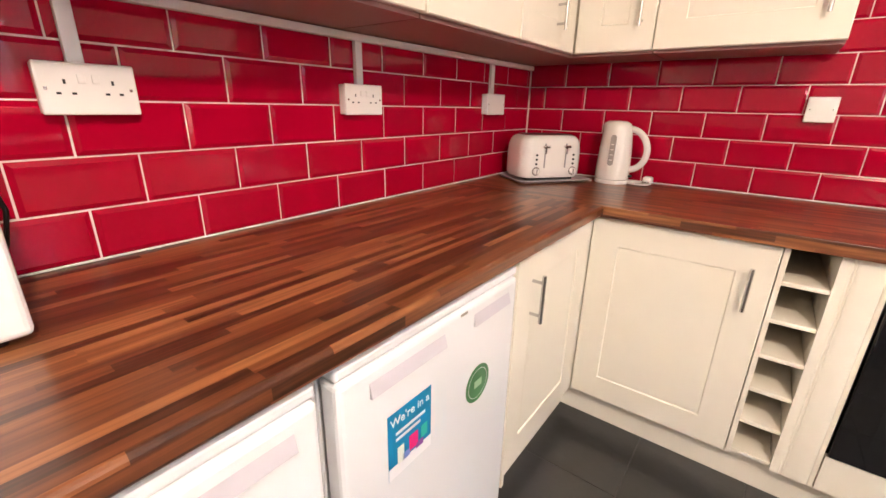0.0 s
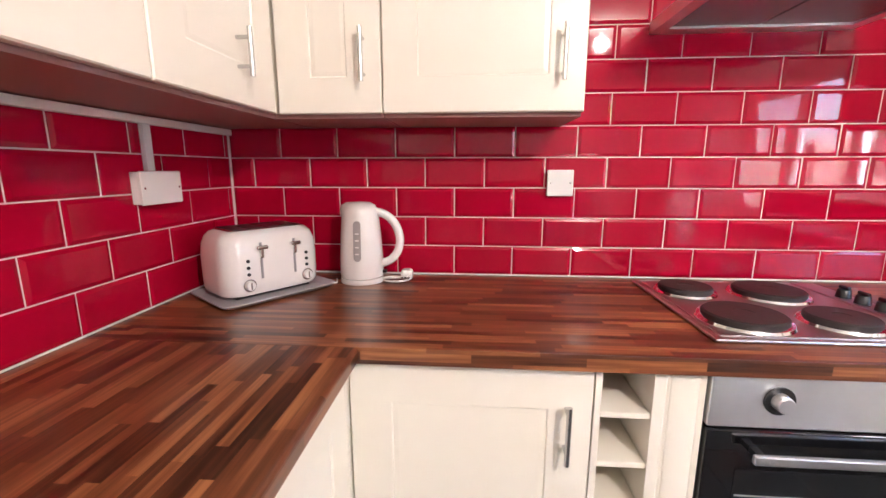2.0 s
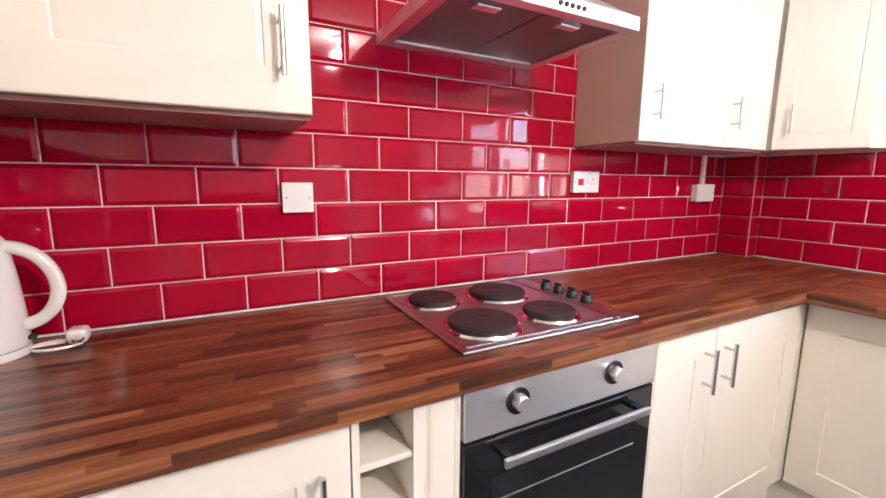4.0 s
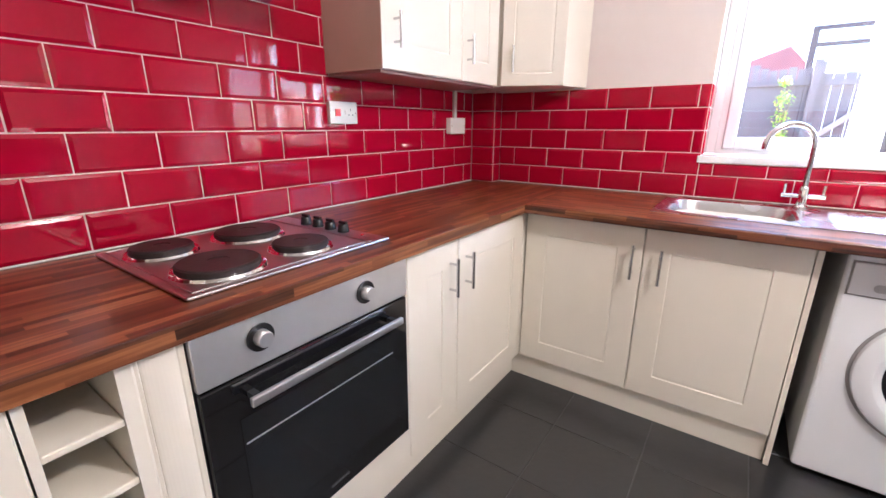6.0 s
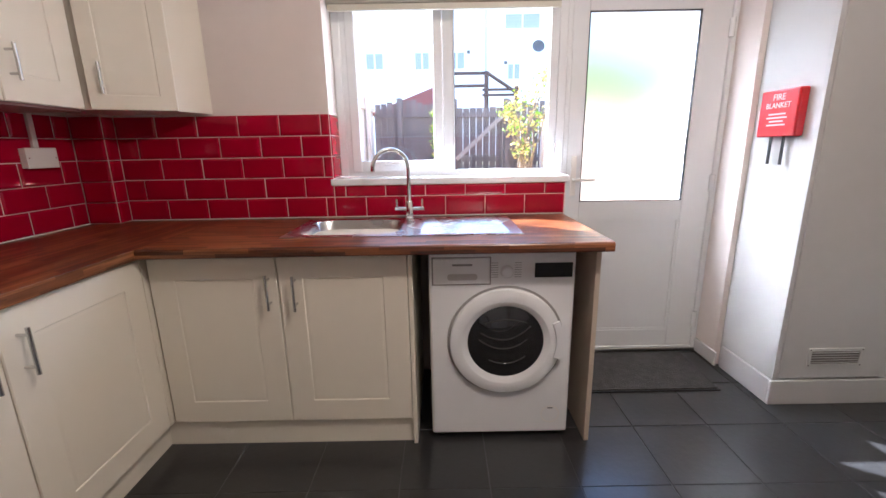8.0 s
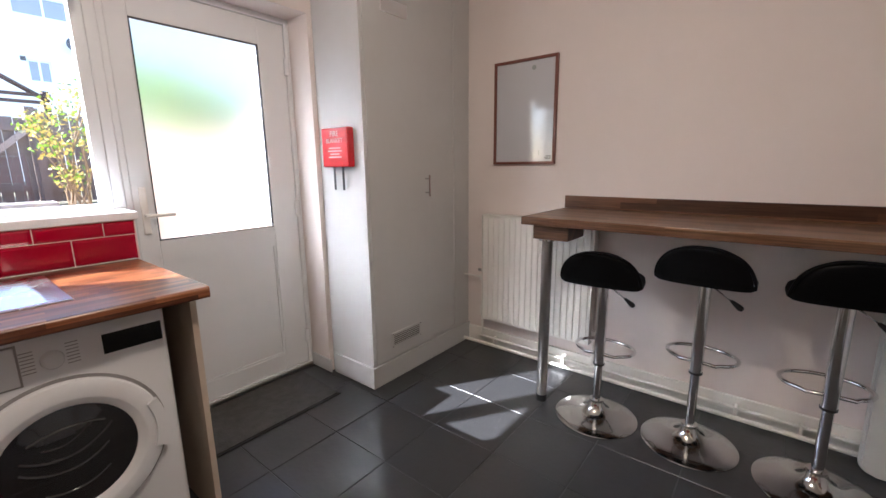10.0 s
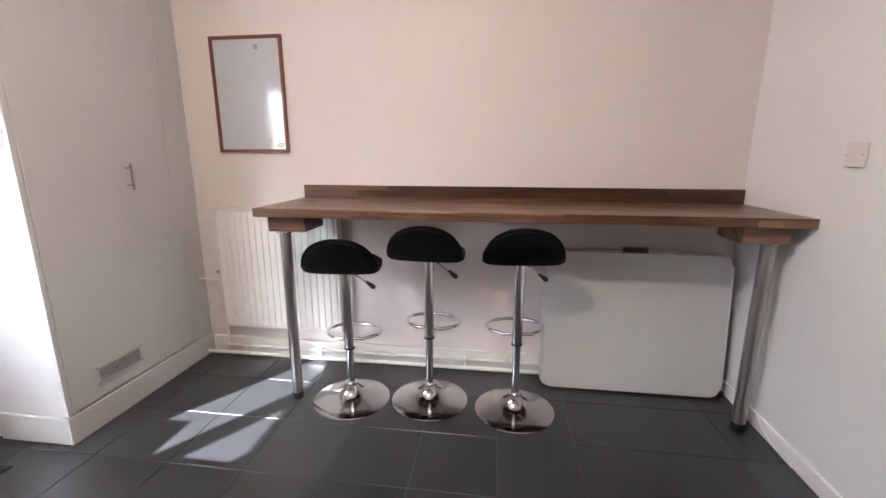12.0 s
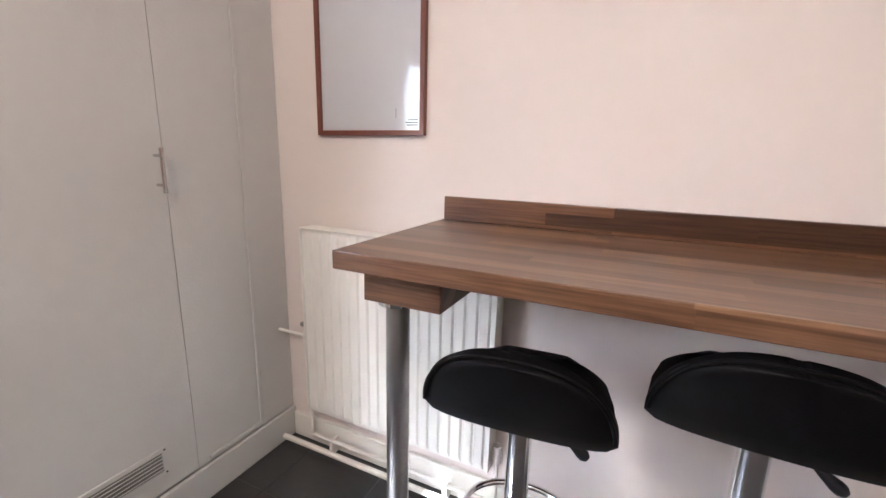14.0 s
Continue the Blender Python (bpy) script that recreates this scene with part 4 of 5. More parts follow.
M_SHELL = material("warm_white_shell", (0.80, 0.76, 0.72), 0.22, coat=0.4)
TA = 54.0
tray = thing("tray", 0, 0, 0, "thin grey plastic tray under the toaster", "tray")
b = bmesh.new()
loops = [[(x, y, z) for x, y in rounded(-.176 - g, .168 + g, -.125 - g, .112 + g, .03)] for g, z in ((-.02, 0.004), (-.006, 0.005), (0.004, 0.013), (0.010, 0.014), (0.010, 0.011), (-0.004, 0.0005), (-.02, 0.0005))]
loft(b, loops)
b.faces.new([v for v in b.verts if abs(v.co.z - 0.004) < 1e-5])
part("tray_body", b, material("grey_tray", (0.42, 0.40, 0.42), 0.3), tray)
tray.matrix_basis = pose(0.242, 4.078, 0.900, 0, 0, TA)

to = thing("toaster", 0, 0, 0, "white four-slice toaster with two levers and dials", "toaster")
loops = []
for g, z in ((.022, .010), (.008, .013), (.001, .026), (0, .060), (.0, .120), (.004, .158), (.012, .180), (.024, .193), (.040, .1985)):
    loops.append([(x, y, z) for x, y in rounded(-.157 + g, .155 - g, -.104 + g, .104 - g, .058 - g * .6, 8)])
b = loft(bmesh.new(), loops)
b.faces.new([v for v in b.verts if abs(v.co.z - .010) < 1e-5])
part("shell", b, M_SHELL, to)
part("slot_plate", prism(rounded(-.118, .116, -.069, .069, .026), .1987, .2005), M_NICKEL, to, "steel slot plate")
for x in (-.080, -.028, .028, .080):
    part("slot", box(x - .0235, x + .0235, -.063, .063, .2007, .2014), M_BLACK, to, "dark bread slot")
M_LSLOT = material("grey_slot", (0.30, 0.29, 0.29), 0.5)
for x in (-.050, .055):
    part("lever_slot", box(x - .0035, x + .0035, -.1052, -.1035, .058, .165), M_LSLOT, to, "grey lever slot")
    part("lever", box(x - .017, x + .017, -.121, -.1055, .146, .157, .004), M_CHROME, to, "chrome lever")
    part("lever_stem", box(x - .006, x + .006, -.113, -.1054, .120, .1455, .003), M_CHROME, to, "chrome lever stem")
    dx = x - .040 if x < 0 else x + .040
    dl = part("dial", lathe([(0, 0.012), (0.013, 0.011), (0.015, 0.0), (0, 0)], Matrix.Translation((dx, -.104, .044)) @ pose(0, 0, 0, 90, 0, 0), 20), M_SHELL, to, "white browning dial")
    part("dial_ring", lathe([(0.0152, 0.0), (0.0152, 0.003), (0.0185, 0.003), (0.0185, 0.0)], Matrix.Translation((dx, -.104, .044)) @ pose(0, 0, 0, 90, 0, 0), 24), M_NICKEL, dl, "steel ring")
    part("pointer", box(dx - .002, dx + .002, -.1175, -.1155, .034, .054, .0005), M_NICKEL, dl)
    for k in range(3):
        part("button", lathe([(0, 0.004), (0.0048, 0.0035), (0.0052, 0.0), (0, 0)], Matrix.Translation((dx, -.104, .076 + .0195 * k)) @ pose(0, 0, 0, 90, 0, 0), 14), M_BLACK, to, "small dark button")
part("base", box(-.118, .118, -.074, .074, 0.0006, 0.0098), M_BLACK, to)
to.matrix_basis = pose(0.226, 4.090, 0.9045, 0, 0, TA)

ke = thing("kettle", 0.517, 4.215, 0.9, "white plastic jug kettle with water gauge and loop handle", "kettle")
KM = Matrix.Translation((0.517, 4.215, 0.9005))
part("base", lathe([(0, 0.0), (0.073, 0.0), (0.0745, 0.004), (0.073, 0.017), (0, 0.017)], KM, 40), M_SHELL, ke, "white power base")
jug = lathe([(0, 0.019), (0.071, 0.019), (0.0735, 0.03), (0.0725, 0.08), (0.0675, 0.16), (0.061, 0.225), (0.058, 0.246), (0.050, 0.260), (0.034, 0.269), (0, 0.272)], KM, 48)
for v in jug.verts:
    d = v.co - Vector((0.517, 4.215, 0.9))
    if d.x < -0.03 and d.z > 0.220:
        v.co.x -= 0.014 * min(1, (d.z - 0.220) / 0.03) * max(0, 1 - abs(d.y) / 0.035)
part("jug", jug, M_SHELL, ke)
hp = [(0.560, 1.140), (0.592, 1.134), (0.622, 1.114), (0.643, 1.080), (0.650, 1.040), (0.640, 1.002), (0.615, 0.974), (0.582, 0.962)]
pts = []
for k in range(len(hp) - 1):
    for s_ in range(4):
        t = s_ / 4
        p0, p1, p2, p3 = (Vector(hp[max(0, min(len(hp) - 1, k + o))]) for o in (-1, 0, 1, 2))
        q = 0.5 * ((2 * p1) + (p2 - p0) * t + (2 * p0 - 5 * p1 + 4 * p2 - p3) * t * t + (3 * p1 - p0 - 3 * p2 + p3) * t ** 3)
        pts.append((q.x, 4.215, q.y))
part("handle", tube(pts, 0.014, 14), M_SHELL, ke, "white loop handle")
g = prism(rounded(-.012, .012, -.066, .066, .012), 0, 0.004)
g.transform(Matrix.Translation((0.522, 4.1465, 1.048)) @ pose(0, 0, 0, 86, 0, 0))
ga = part("water_gauge", g, material("grey_gauge", (0.34, 0.31, 0.30), 0.25), ke, "grey translucent water gauge")
for k in range(4):
    part("gauge_mark", box(0.516, 0.528, 4.1385 + .0016 * k, 4.1400 + .0016 * k, 1.005 + .022 * k, 1.009 + .022 * k), M_SHELL, ga)
part("switch", box(0.578, 0.602, 4.205, 4.225, 0.930, 0.940, 0.003), M_BLACK, ke, "dark switch")
pl = thing("kettle_plug", 0.672, 4.225, 0.9, "white three-pin plug and coiled cable beside the kettle", "plug")
part("plug_body", box(0.650, 0.690, 4.205, 4.250, 0.905, 0.940, 0.010), M_SHELL, pl)
for dx, dy in ((0.0, 0.0), (0.012, -0.006), (-0.010, -0.004)):
    part("pin", box(0.668 + dx, 0.674 + dx, 4.182 + dy, 4.204, 0.918, 0.924), M_CHROME, pl)
part("cable", tube([(0.585, 4.235, 0.904)] + [(0.635 + 0.045 * math.cos(radians(a)), 4.215 + 0.030 * math.sin(radians(a)), 0.904 + a * 0.00001) for a in range(180, 541, 20)] + [(0.655, 4.228, 0.909)], 0.0033, 8), M_SHELL, pl, "white cable")
part("tray_cable", tube([(0.425, 4.215, 0.9035), (0.44, 4.17, 0.9035), (0.40, 4.12, 0.9035)], 0.003, 8), M_SHELL, pl, "white cable")

mw = thing("microwave", 0.14, 2.02, 0.9, "white compact microwave with round dial", "microwave")
part("body", box(0.030, 0.333, 1.800, 2.268, 0.912, 1.150, 0.010, 3), M_GLOSS_WHITE, mw)
for x, y in ((0.06, 1.83), (0.30, 1.83), (0.06, 2.23), (0.30, 2.23)):
    part("foot", lathe([(0, 0.0), (0.012, 0.0), (0.012, 0.0115), (0, 0.0115)], Matrix.Translation((x, y, 0.9005)), 12), M_BLACK, mw)
part("door", box(0.334, 0.344, 1.805, 2.120, 0.918, 1.146, 0.003), M_BLACKGLASS, mw, "black glass microwave door")
Re = lambda y, z, x=0.3335: Matrix.Translation((x, y, z)) @ pose(0, 0, 0, 0, 90, 0)
part("dial", lathe([(0, 0.018), (0.026, 0.018), (0.030, 0.004), (0.034, 0.0), (0, 0)], Re(2.190, 0.990), 32), M_CHROME, mw, "silver dial")
part("stripe", box(0.3332, 0.3342, 2.150, 2.235, 1.046, 1.051), material("blue_print", (0.05, 0.35, 0.65), 0.4), mw, "blue printed line")
part("cable", tube([(0.10, 2.270, 1.10), (0.10, 2.290, 1.09), (0.09, 2.300, 1.04), (0.07, 2.29, 0.98), (0.05, 2.275, 0.93)], 0.004, 8), M_BLACK, mw, "black cable")

# ---- trunking, sockets and switches ----
def socket(wall, u, z, w, h, label, pins="double", depth=0.032):
    """A moulded plate on its box on the west ("w") or north ("n") wall; u, z: its middle."""
    s = thing("wall_socket" if pins in ("double", "cooker") else "wall_switch" if pins == "switch" else "connection_box", *((TWX, u, z) if wall == "w" else (u, TNY, z)), label, "electrical fitting")

    def pb(u0, u1, z0, z1, d0, d1, bev=0.0):
        if wall == "w":
            return box(TWX + d0, TWX + d1, u + u0, u + u1, z + z0, z + z1, bev)
        return box(u + u0, u + u1, TNY - d1, TNY - d0, z + z0, z + z1, bev)
    part("back_box", pb(-w / 2 + .002, w / 2 - .002, -h / 2 + .002, h / 2 - .002, 0.0005, depth - .009, 0.002), M_PLASTIC, s)
    pl_ = part("plate", pb(-w / 2, w / 2, -h / 2, h / 2, depth - .0085, depth, 0.003), M_PLASTIC, s)
    if pins == "double":
        for c in (-.036, .036):
            for a, bz, ww, hh in ((0, .012, .004, .008), (-.011, -.008, .007, .004), (.011, -.008, .007, .004)):
                part("pin_hole", pb(c + a - ww / 2, c + a + ww / 2, bz - hh / 2, bz + hh / 2, depth, depth + .0006), M_BLACK, pl_)
            part("rocker", pb(c * .30 - .006, c * .30 + .006, .010, .026, depth, depth + .003, .001), M_PLASTIC, pl_)
    if pins == "cooker":
        part("rocker", pb(-.048, -.020, -.014, .014, depth, depth + .004, .001), M_RED, pl_, "red cooker switch")
        for a, bz, ww, hh in ((.036, .012, .004, .008), (.025, -.008, .007, .004), (.047, -.008, .007, .004)):
            part("pin_hole", pb(a - ww / 2, a + ww / 2, bz - hh / 2, bz + hh / 2, depth, depth + .0006), M_BLACK, pl_)
        part("rocker", pb(.004, .014, -.006, .010, depth, depth + .003, .001), M_PLASTIC, pl_)
    if pins == "switch":
        part("rocker", pb(-.010, .010, -.014, .014, depth, depth + .004, .001), M_PLASTIC, pl_)
    for c in (-w / 2 + .011, w / 2 - .011):
        part("screw", pb(c - .0025, c + .0025, -.0025, .0025, depth, depth + .0008), M_NICKEL, pl_)


TWX, TNY = 0.014, 4.3235
socket("w", 2.463, 1.234, 0.150, 0.090, "white double wall socket with surface trunking above", "double")
socket("w", 3.142, 1.231, 0.150, 0.088, "white double wall socket on the red tiles", "double")
socket("w", 3.935, 1.229, 0.150, 0.088, "blank white connection box near the toaster", "blank")
socket("n", 1.189, 1.232, 0.088, 0.088, "blank white square outlet on the red tiles", "blank", 0.022)
socket("n", 2.361, 1.284, 0.148, 0.088, "white cooker outlet with red rocker switch", "cooker", 0.022)
socket("n", 3.205, 1.233, 0.150, 0.088, "blank white connection box in the corner", "blank")
TWX = SX
socket("w", 0.662, 1.262, 0.086, 0.086, "white single light switch on the plain wall", "switch", 0.012)
TWX = 0.014
tk = thing("trunking", 0.02, 3.2, 1.42, "white plastic cable trunking along the red tiles", "trunking")
part("run", box(TWX + .0005, TWX + .018, 1.72, 4.318, 1.396, 1.4165, 0.002), M_PLASTIC, tk)
for y, z1 in ((2.455, 1.279), (3.142, 1.276), (3.925, 1.274)):
    part("drop", box(TWX + .0005, TWX + .014, y - .013, y + .013, z1, 1.3955, 0.001), M_PLASTIC, tk)
tk2 = thing("trunking", 3.205, 4.31, 1.35, "short white trunking drop in the corner", "trunking")
part("drop", box(3.193, 3.217, TNY - .014, TNY - .0005, 1.278, 1.432, 0.001), M_PLASTIC, tk2)

# ---- bar stools ----
def stool(x, y, seat_z, deg, label):
    r = thing("bar_stool", 0, 0, 0, label, "bar stool", "bar stools")
    part("base", lathe([(0, 0.0), (0.196, 0.0), (0.198, 0.004), (0.190, 0.009), (0.140, 0.017), (0.090, 0.029), (0.060, 0.044), (0.042, 0.064), (0.034, 0.088), (0.030, 0.090), (0, 0.090)], steps=56), M_DISC, r)
    part("post", lathe([(0.0, 0.088), (0.033, 0.088), (0.033, 0.098), (0.0195, 0.100), (0.0195, seat_z - .42), (0, seat_z - .42)], steps=28), M_POST, r)
    part("collar", lathe([(0.0, seat_z - .422), (0.0275, seat_z - .422), (0.0275, seat_z - .4125), (0, seat_z - .4125)], steps=28), M_BLACK, r)
    part("sleeve", lathe([(0.0, seat_z - .4115), (0.0255, seat_z - .4115), (0.0255, seat_z - .004), (0.0, seat_z - .004)], steps=28), M_POST, r)
    fz = seat_z - .370
    loop = [(0.024, 0.0, fz + .004), (0.070, 0.004, fz)] + [(0.143 * math.sin(radians(a)), 0.105 - 0.103 * math.cos(radians(a)), fz) for a in range(36, 325, 6)] + [(-0.070, 0.004, fz), (-0.024, 0.0, fz + .004)]
    part("footrest", tube(loop, 0.0085, 10), M_CHROME, r)
    part("mount", box(-.060, .060, -.060, .060, seat_z - .0035, seat_z + .003, .002), M_BLACK, r)
    part("lever", tube([(0.01, 0.01, seat_z - .008), (0.100, 0.025, seat_z - .075)], 0.0035, 8), M_CHROME, r)
    part("lever_grip", lathe([(0, -.004), (0.006, -.003), (0.0075, 0.004), (0.0125, 0.034), (0.0125, 0.044), (0.008, 0.052), (0, 0.054)], Matrix.Translation((0.096, 0.025, seat_z - .071)) @ Vector((0.8, 0, -0.62)).to_track_quat("Z", "Y").to_matrix().to_4x4(), 14), M_BLACK, r, "black lever grip")
    # seat: a padded channel, its low front edge at +y and its high half-moon back at -y
    line, width = [], []
    for k in range(9):
        a = radians(90 * k / 8)
        line.append((0.148 - 0.062 * (1 - math.cos(a)), 0.032 * (1 - math.sin(a))))
        width.append(0.080 + 0.085 * math.sin(a))
    line += [(0.035, -0.004), (-0.05, -0.004)]
    width += [0.176, 0.181]
    turn_ = len(line)
    for k in range(19):
        a = radians(90 * k / 18)
        z = 0.148 * math.sin(a)
        line.append((-0.098 - 0.046 * (math.sin(a) ** 0.9), z))
        width.append(0.006 + 0.177 * math.cos(a) ** 0.74 if k < 18 else 0.016)
    b = bmesh.new()
    nu = 20
    top, bot = [], []
    for k, ((yy, zz), w) in enumerate(zip(line, width)):
        a, c = line[max(0, k - 1)], line[min(len(line) - 1, k + 1)]
        d = Vector((0, c[0] - a[0], c[1] - a[1])).normalized()
        nrm = Vector((0, d.z, -d.y))
        rowt, rowb = [], []
        for i in range(nu + 1):
            u = -1 + 2 * i / nu
            edge = math.sqrt(max(0, 1 - abs(u) ** 6))
            bow = 0.012 * u * u * (1 if k >= turn_ else 0)
            dish = 0
            p = Vector((w * u, yy + bow, seat_z + zz + .022 + dish))
            t = 0.020 * (0.25 + 0.75 * edge)
            rowt.append(b.verts.new(p + nrm * t))
            rowb.append(b.verts.new(p - nrm * t))
        top.append(rowt); bot.append(rowb)
    for k in range(len(line) - 1):
        for i in range(nu):
            b.faces.new((top[k][i], top[k][i + 1], top[k + 1][i + 1], top[k + 1][i]))
            b.faces.new((bot[k][i], bot[k + 1][i], bot[k + 1][i + 1], bot[k][i + 1]))
        b.faces.new((top[k][0], top[k + 1][0], bot[k + 1][0], bot[k][0]))
        b.faces.new((top[k][nu], bot[k][nu], bot[k + 1][nu], top[k + 1][nu]))
    for i in range(nu):
        b.faces.new((top[0][i], bot[0][i], bot[0][i + 1], top[0][i + 1]))
        b.faces.new((top[-1][i], top[-1][i + 1], bot[-1][i + 1], bot[-1][i]))
    for f in b.faces:
        f.smooth = True
    bmesh.ops.recalc_face_normals(b, faces=b.faces[:])
    seat = part("seat", b, M_LEATHER, r, "black leatherette saddle seat")
    rim = [(sg * (w - .006), yy + .012 - .016, seat_z + zz + .022) for sg, seq in ((1, list(zip(line, width))[turn_ + 1:]), (-1, list(zip(line, width))[turn_ + 1:][::-1])) for (yy, zz), w in seq]
    part("piping", tube(rim, 0.004, 8), M_LEATHER, seat)
    r.matrix_basis = pose(x, y, 0.0005, 0, 0, deg)
    return r


stool(2.013, 0.434, 0.708, 184, "black and chrome bar stool set lowest, beside the radiator")
stool(1.604, 0.386, 0.770, 177, "black and chrome bar stool between two others")
stool(1.165, 0.420, 0.777, 186, "black and chrome bar stool beside the folded table")

# ---- radiator and pipes ----
rad = thing("radiator", 2.55, 0.06, 0.2, "white ribbed panel radiator under the bar", "radiator")
b = bmesh.new()
n = 18
RX0, RX1 = 2.188, 2.938
xs, ds = [], []
for k in range(n):
    x0 = RX0 + .012 + (RX1 - RX0 - .024) * k / n
    w = (RX1 - RX0 - .024) / n
    for f_, d_ in ((0.0, 0), (0.10, 0), (0.24, .007), (0.86, .007), (0.96, 0.001)):
        xs.append(x0 + w * f_); ds.append(d_)
xs.append(RX1 - .012); ds.append(0)
z0, z1 = 0.215, 0.940
rows = [[b.verts.new((x, 0.088 + (d if 0 < j < 5 else 0) * (1 if 1 < j < 4 else .9), z)) for x, d in zip(xs, ds)] for j, z in enumerate((z0, z0 + .02, z0 + .035, z1 - .035, z1 - .02, z1))]
for p, q in zip(rows, rows[1:]):
    for k in range(len(xs) - 1):
        b.faces.new((p[k], p[k + 1], q[k + 1], q[k]))
box(RX0, RX1, 0.070, 0.0878, z0 - .004, z1 + .004, .003, bm=b)
part("front_panel", b, M_RAD, rad)
part("back_panel", box(RX0 + .01, RX1 - .01, 0.030, 0.045, z0, z1, .003), M_RAD, rad)
part("top_grille", box(RX0 - .002, RX1 + .002, 0.028, 0.098, z1 + .0045, z1 + .010, .001), M_RAD, rad)
for x0, x1 in ((RX0 - .003, RX0 - .0005), (RX1 + .0005, RX1 + .003)):
    part("side_panel", box(x0, x1, 0.028, 0.098, z0, z1 + .004), M_RAD, rad)
for x in (2.30, 2.80):
    part("bracket", box(x - .015, x + .015, 0.001, 0.0295, z1 - .10, z1 - .05), M_RAD, rad)
part("air_valve", tube([(RX1 + .003, 0.06, 0.505 + .05), (RX1 + .05, 0.06, 0.505 + .05)], 0.010), M_NICKEL, rad, "chrome valve")
for x in (RX0 - .020, RX1 + .020):
    vb = tube([(x, 0.06, 0.255), (x, 0.06, 0.080)], 0.0075)
    tube([(x, 0.06, 0.250), (x + (0.018 if x < 2.5 else -0.018), 0.06, 0.250)], 0.011, bm=vb)
    part("valve", lathe([(0, 0.30), (0.014, 0.30), (0.016, 0.24), (0, 0.24)], Matrix.Translation((x, 0.06, 0)), 16), M_PLASTIC, rad, "white radiator valve")
    part("tail_pipe", vb, M_RAD, rad)
pipes = thing("heating_pipes", 1.7, 0.05, 0.03, "two cream-painted heating pipes along the wall", "pipe")
part("pipe", tube([(3.115, 0.075, 0.026), (0.05, 0.075, 0.026)], 0.0115, 14), M_RAD, pipes)
part("pipe", tube([(2.98, 0.050, 0.066), (0.05, 0.050, 0.066)], 0.0085, 14), M_RAD, pipes)
for x in (2.86, 2.35, 1.45, 1.20):
    part("clip", box(x - .008, x + .008, 0.022, 0.066, 0.012, 0.078, .003), M_PLASTIC, pipes, "pipe clip")
structure("skirting_south", box(SX + .017, 3.10, 0.0005, 0.018, 0.001, 0.110, 0.004), M_RAD, "cream painted skirting board", "skirting")
structure("skirting_west", box(SX + .0005, SX + .016, 0.019, 1.69, 0.001, 0.075, 0.004), M_WHITEWALL, "white painted skirting board", "skirting")
wc = thing("wall_cable", SX + .02, 0.6, 0.03, "thin white cable drooping along the skirting board", "cable")
part("cable", tube([(SX + .004, 0.395, 0.11), (SX + .012, 0.405, 0.082), (SX + .020, 0.43, 0.070), (SX + .021, 0.50, 0.034), (SX + .022, 0.58, 0.012), (SX + .022, 0.69, 0.010), (SX + .021, 0.75, 0.030), (SX + .020, 0.80, 0.060), (SX + .010, 0.815, 0.079)], 0.0028, 8), M_PLASTIC, wc)
part("trunk_pipe", tube([(3.115, 0.055, 0.505), (RX1 + .03, 0.055, 0.505)], 0.006, 10), M_RAD, rad, "thin pipe from the cupboard")
part("lockshield", box(RX1 + .012, RX1 + .035, 0.040, 0.075, 0.485, 0.530, .004), M_PLASTIC, rad, "small grey connector")

# ---- folded table, picture ----
ft = thing("folding_table", 0, 0, 0, "folded grey-white plastic table leaning on the wall", "folding table")
b = prism(rounded(-.458, .458, 0, .755, .045), 0, 0.045, 0.006)
part("table_top", b, M_TABLE, ft)
part("rim", tube([(x, y, 0.010) for x, y in rounded(-.461, .461, -.003, .758, .046)], 0.008, 8, closed=True), M_TABLE, ft)
part("carry_handle", box(-.070, .055, .757, .782, 0.010, 0.030, .004), M_BLACK, ft, "black carry handle")
part("leg", tube([(0.474, 0.03, 0.012), (0.474, 0.70, 0.012)], 0.010, 12), M_STEEL, ft, "folded grey metal leg")
part("leg_foot", lathe([(0, 0.0), (0.014, 0.0), (0.014, 0.03), (0, 0.03)], pose(0.474, 0.0, 0.012, -90, 0, 0), 12), M_BLACK, ft)
ft.matrix_basis = pose(0.552, 0.150, 0.009, 85.0, 0, 180)

pic = thing("picture_frame", 2.692, 0.01, 1.59, "brown framed blank pale notice picture with glazing", "picture")
PX0, PX1, PZ0, PZ1 = 2.479, 2.905, 1.275, 1.900
fb_ = bmesh.new()
for x0, x1, z0, z1 in ((PX0, PX0 + .016, PZ0, PZ1), (PX1 - .016, PX1, PZ0, PZ1), (PX0 + .016, PX1 - .016, PZ0, PZ0 + .016), (PX0 + .016, PX1 - .016, PZ1 - .016, PZ1)):
    box(x0, x1, 0.001, 0.020, z0, z1, bm=fb_)
part("frame", fb_, M_FRAME, pic, "thin dark brown frame")
sh = part("sheet", box(PX0 + .016, PX1 - .016, 0.002, 0.010, PZ0 + .016, PZ1 - .016), M_BOARDFACE, pic, "pale grey glazed sheet")
part("logo", lathe([(0, 0.0), (0.014, 0.0), (0.014, -0.0008), (0, -0.0008)], Matrix.Translation((2.633, 0.0102, 1.842)) @ pose(0, 0, 0, 90, 0, 0), 24), material("grey_logo", (0.30, 0.33, 0.32), 0.5), sh, "small round grey mark")
for k, w in enumerate((0.04, 0.045, 0.035)):
    part("print_line", box(2.505, 2.505 + w, 0.0101, 0.0106, 1.306 + .008 * k, 1.309 + .008 * k), M_BLACK, sh, "tiny unreadable print")
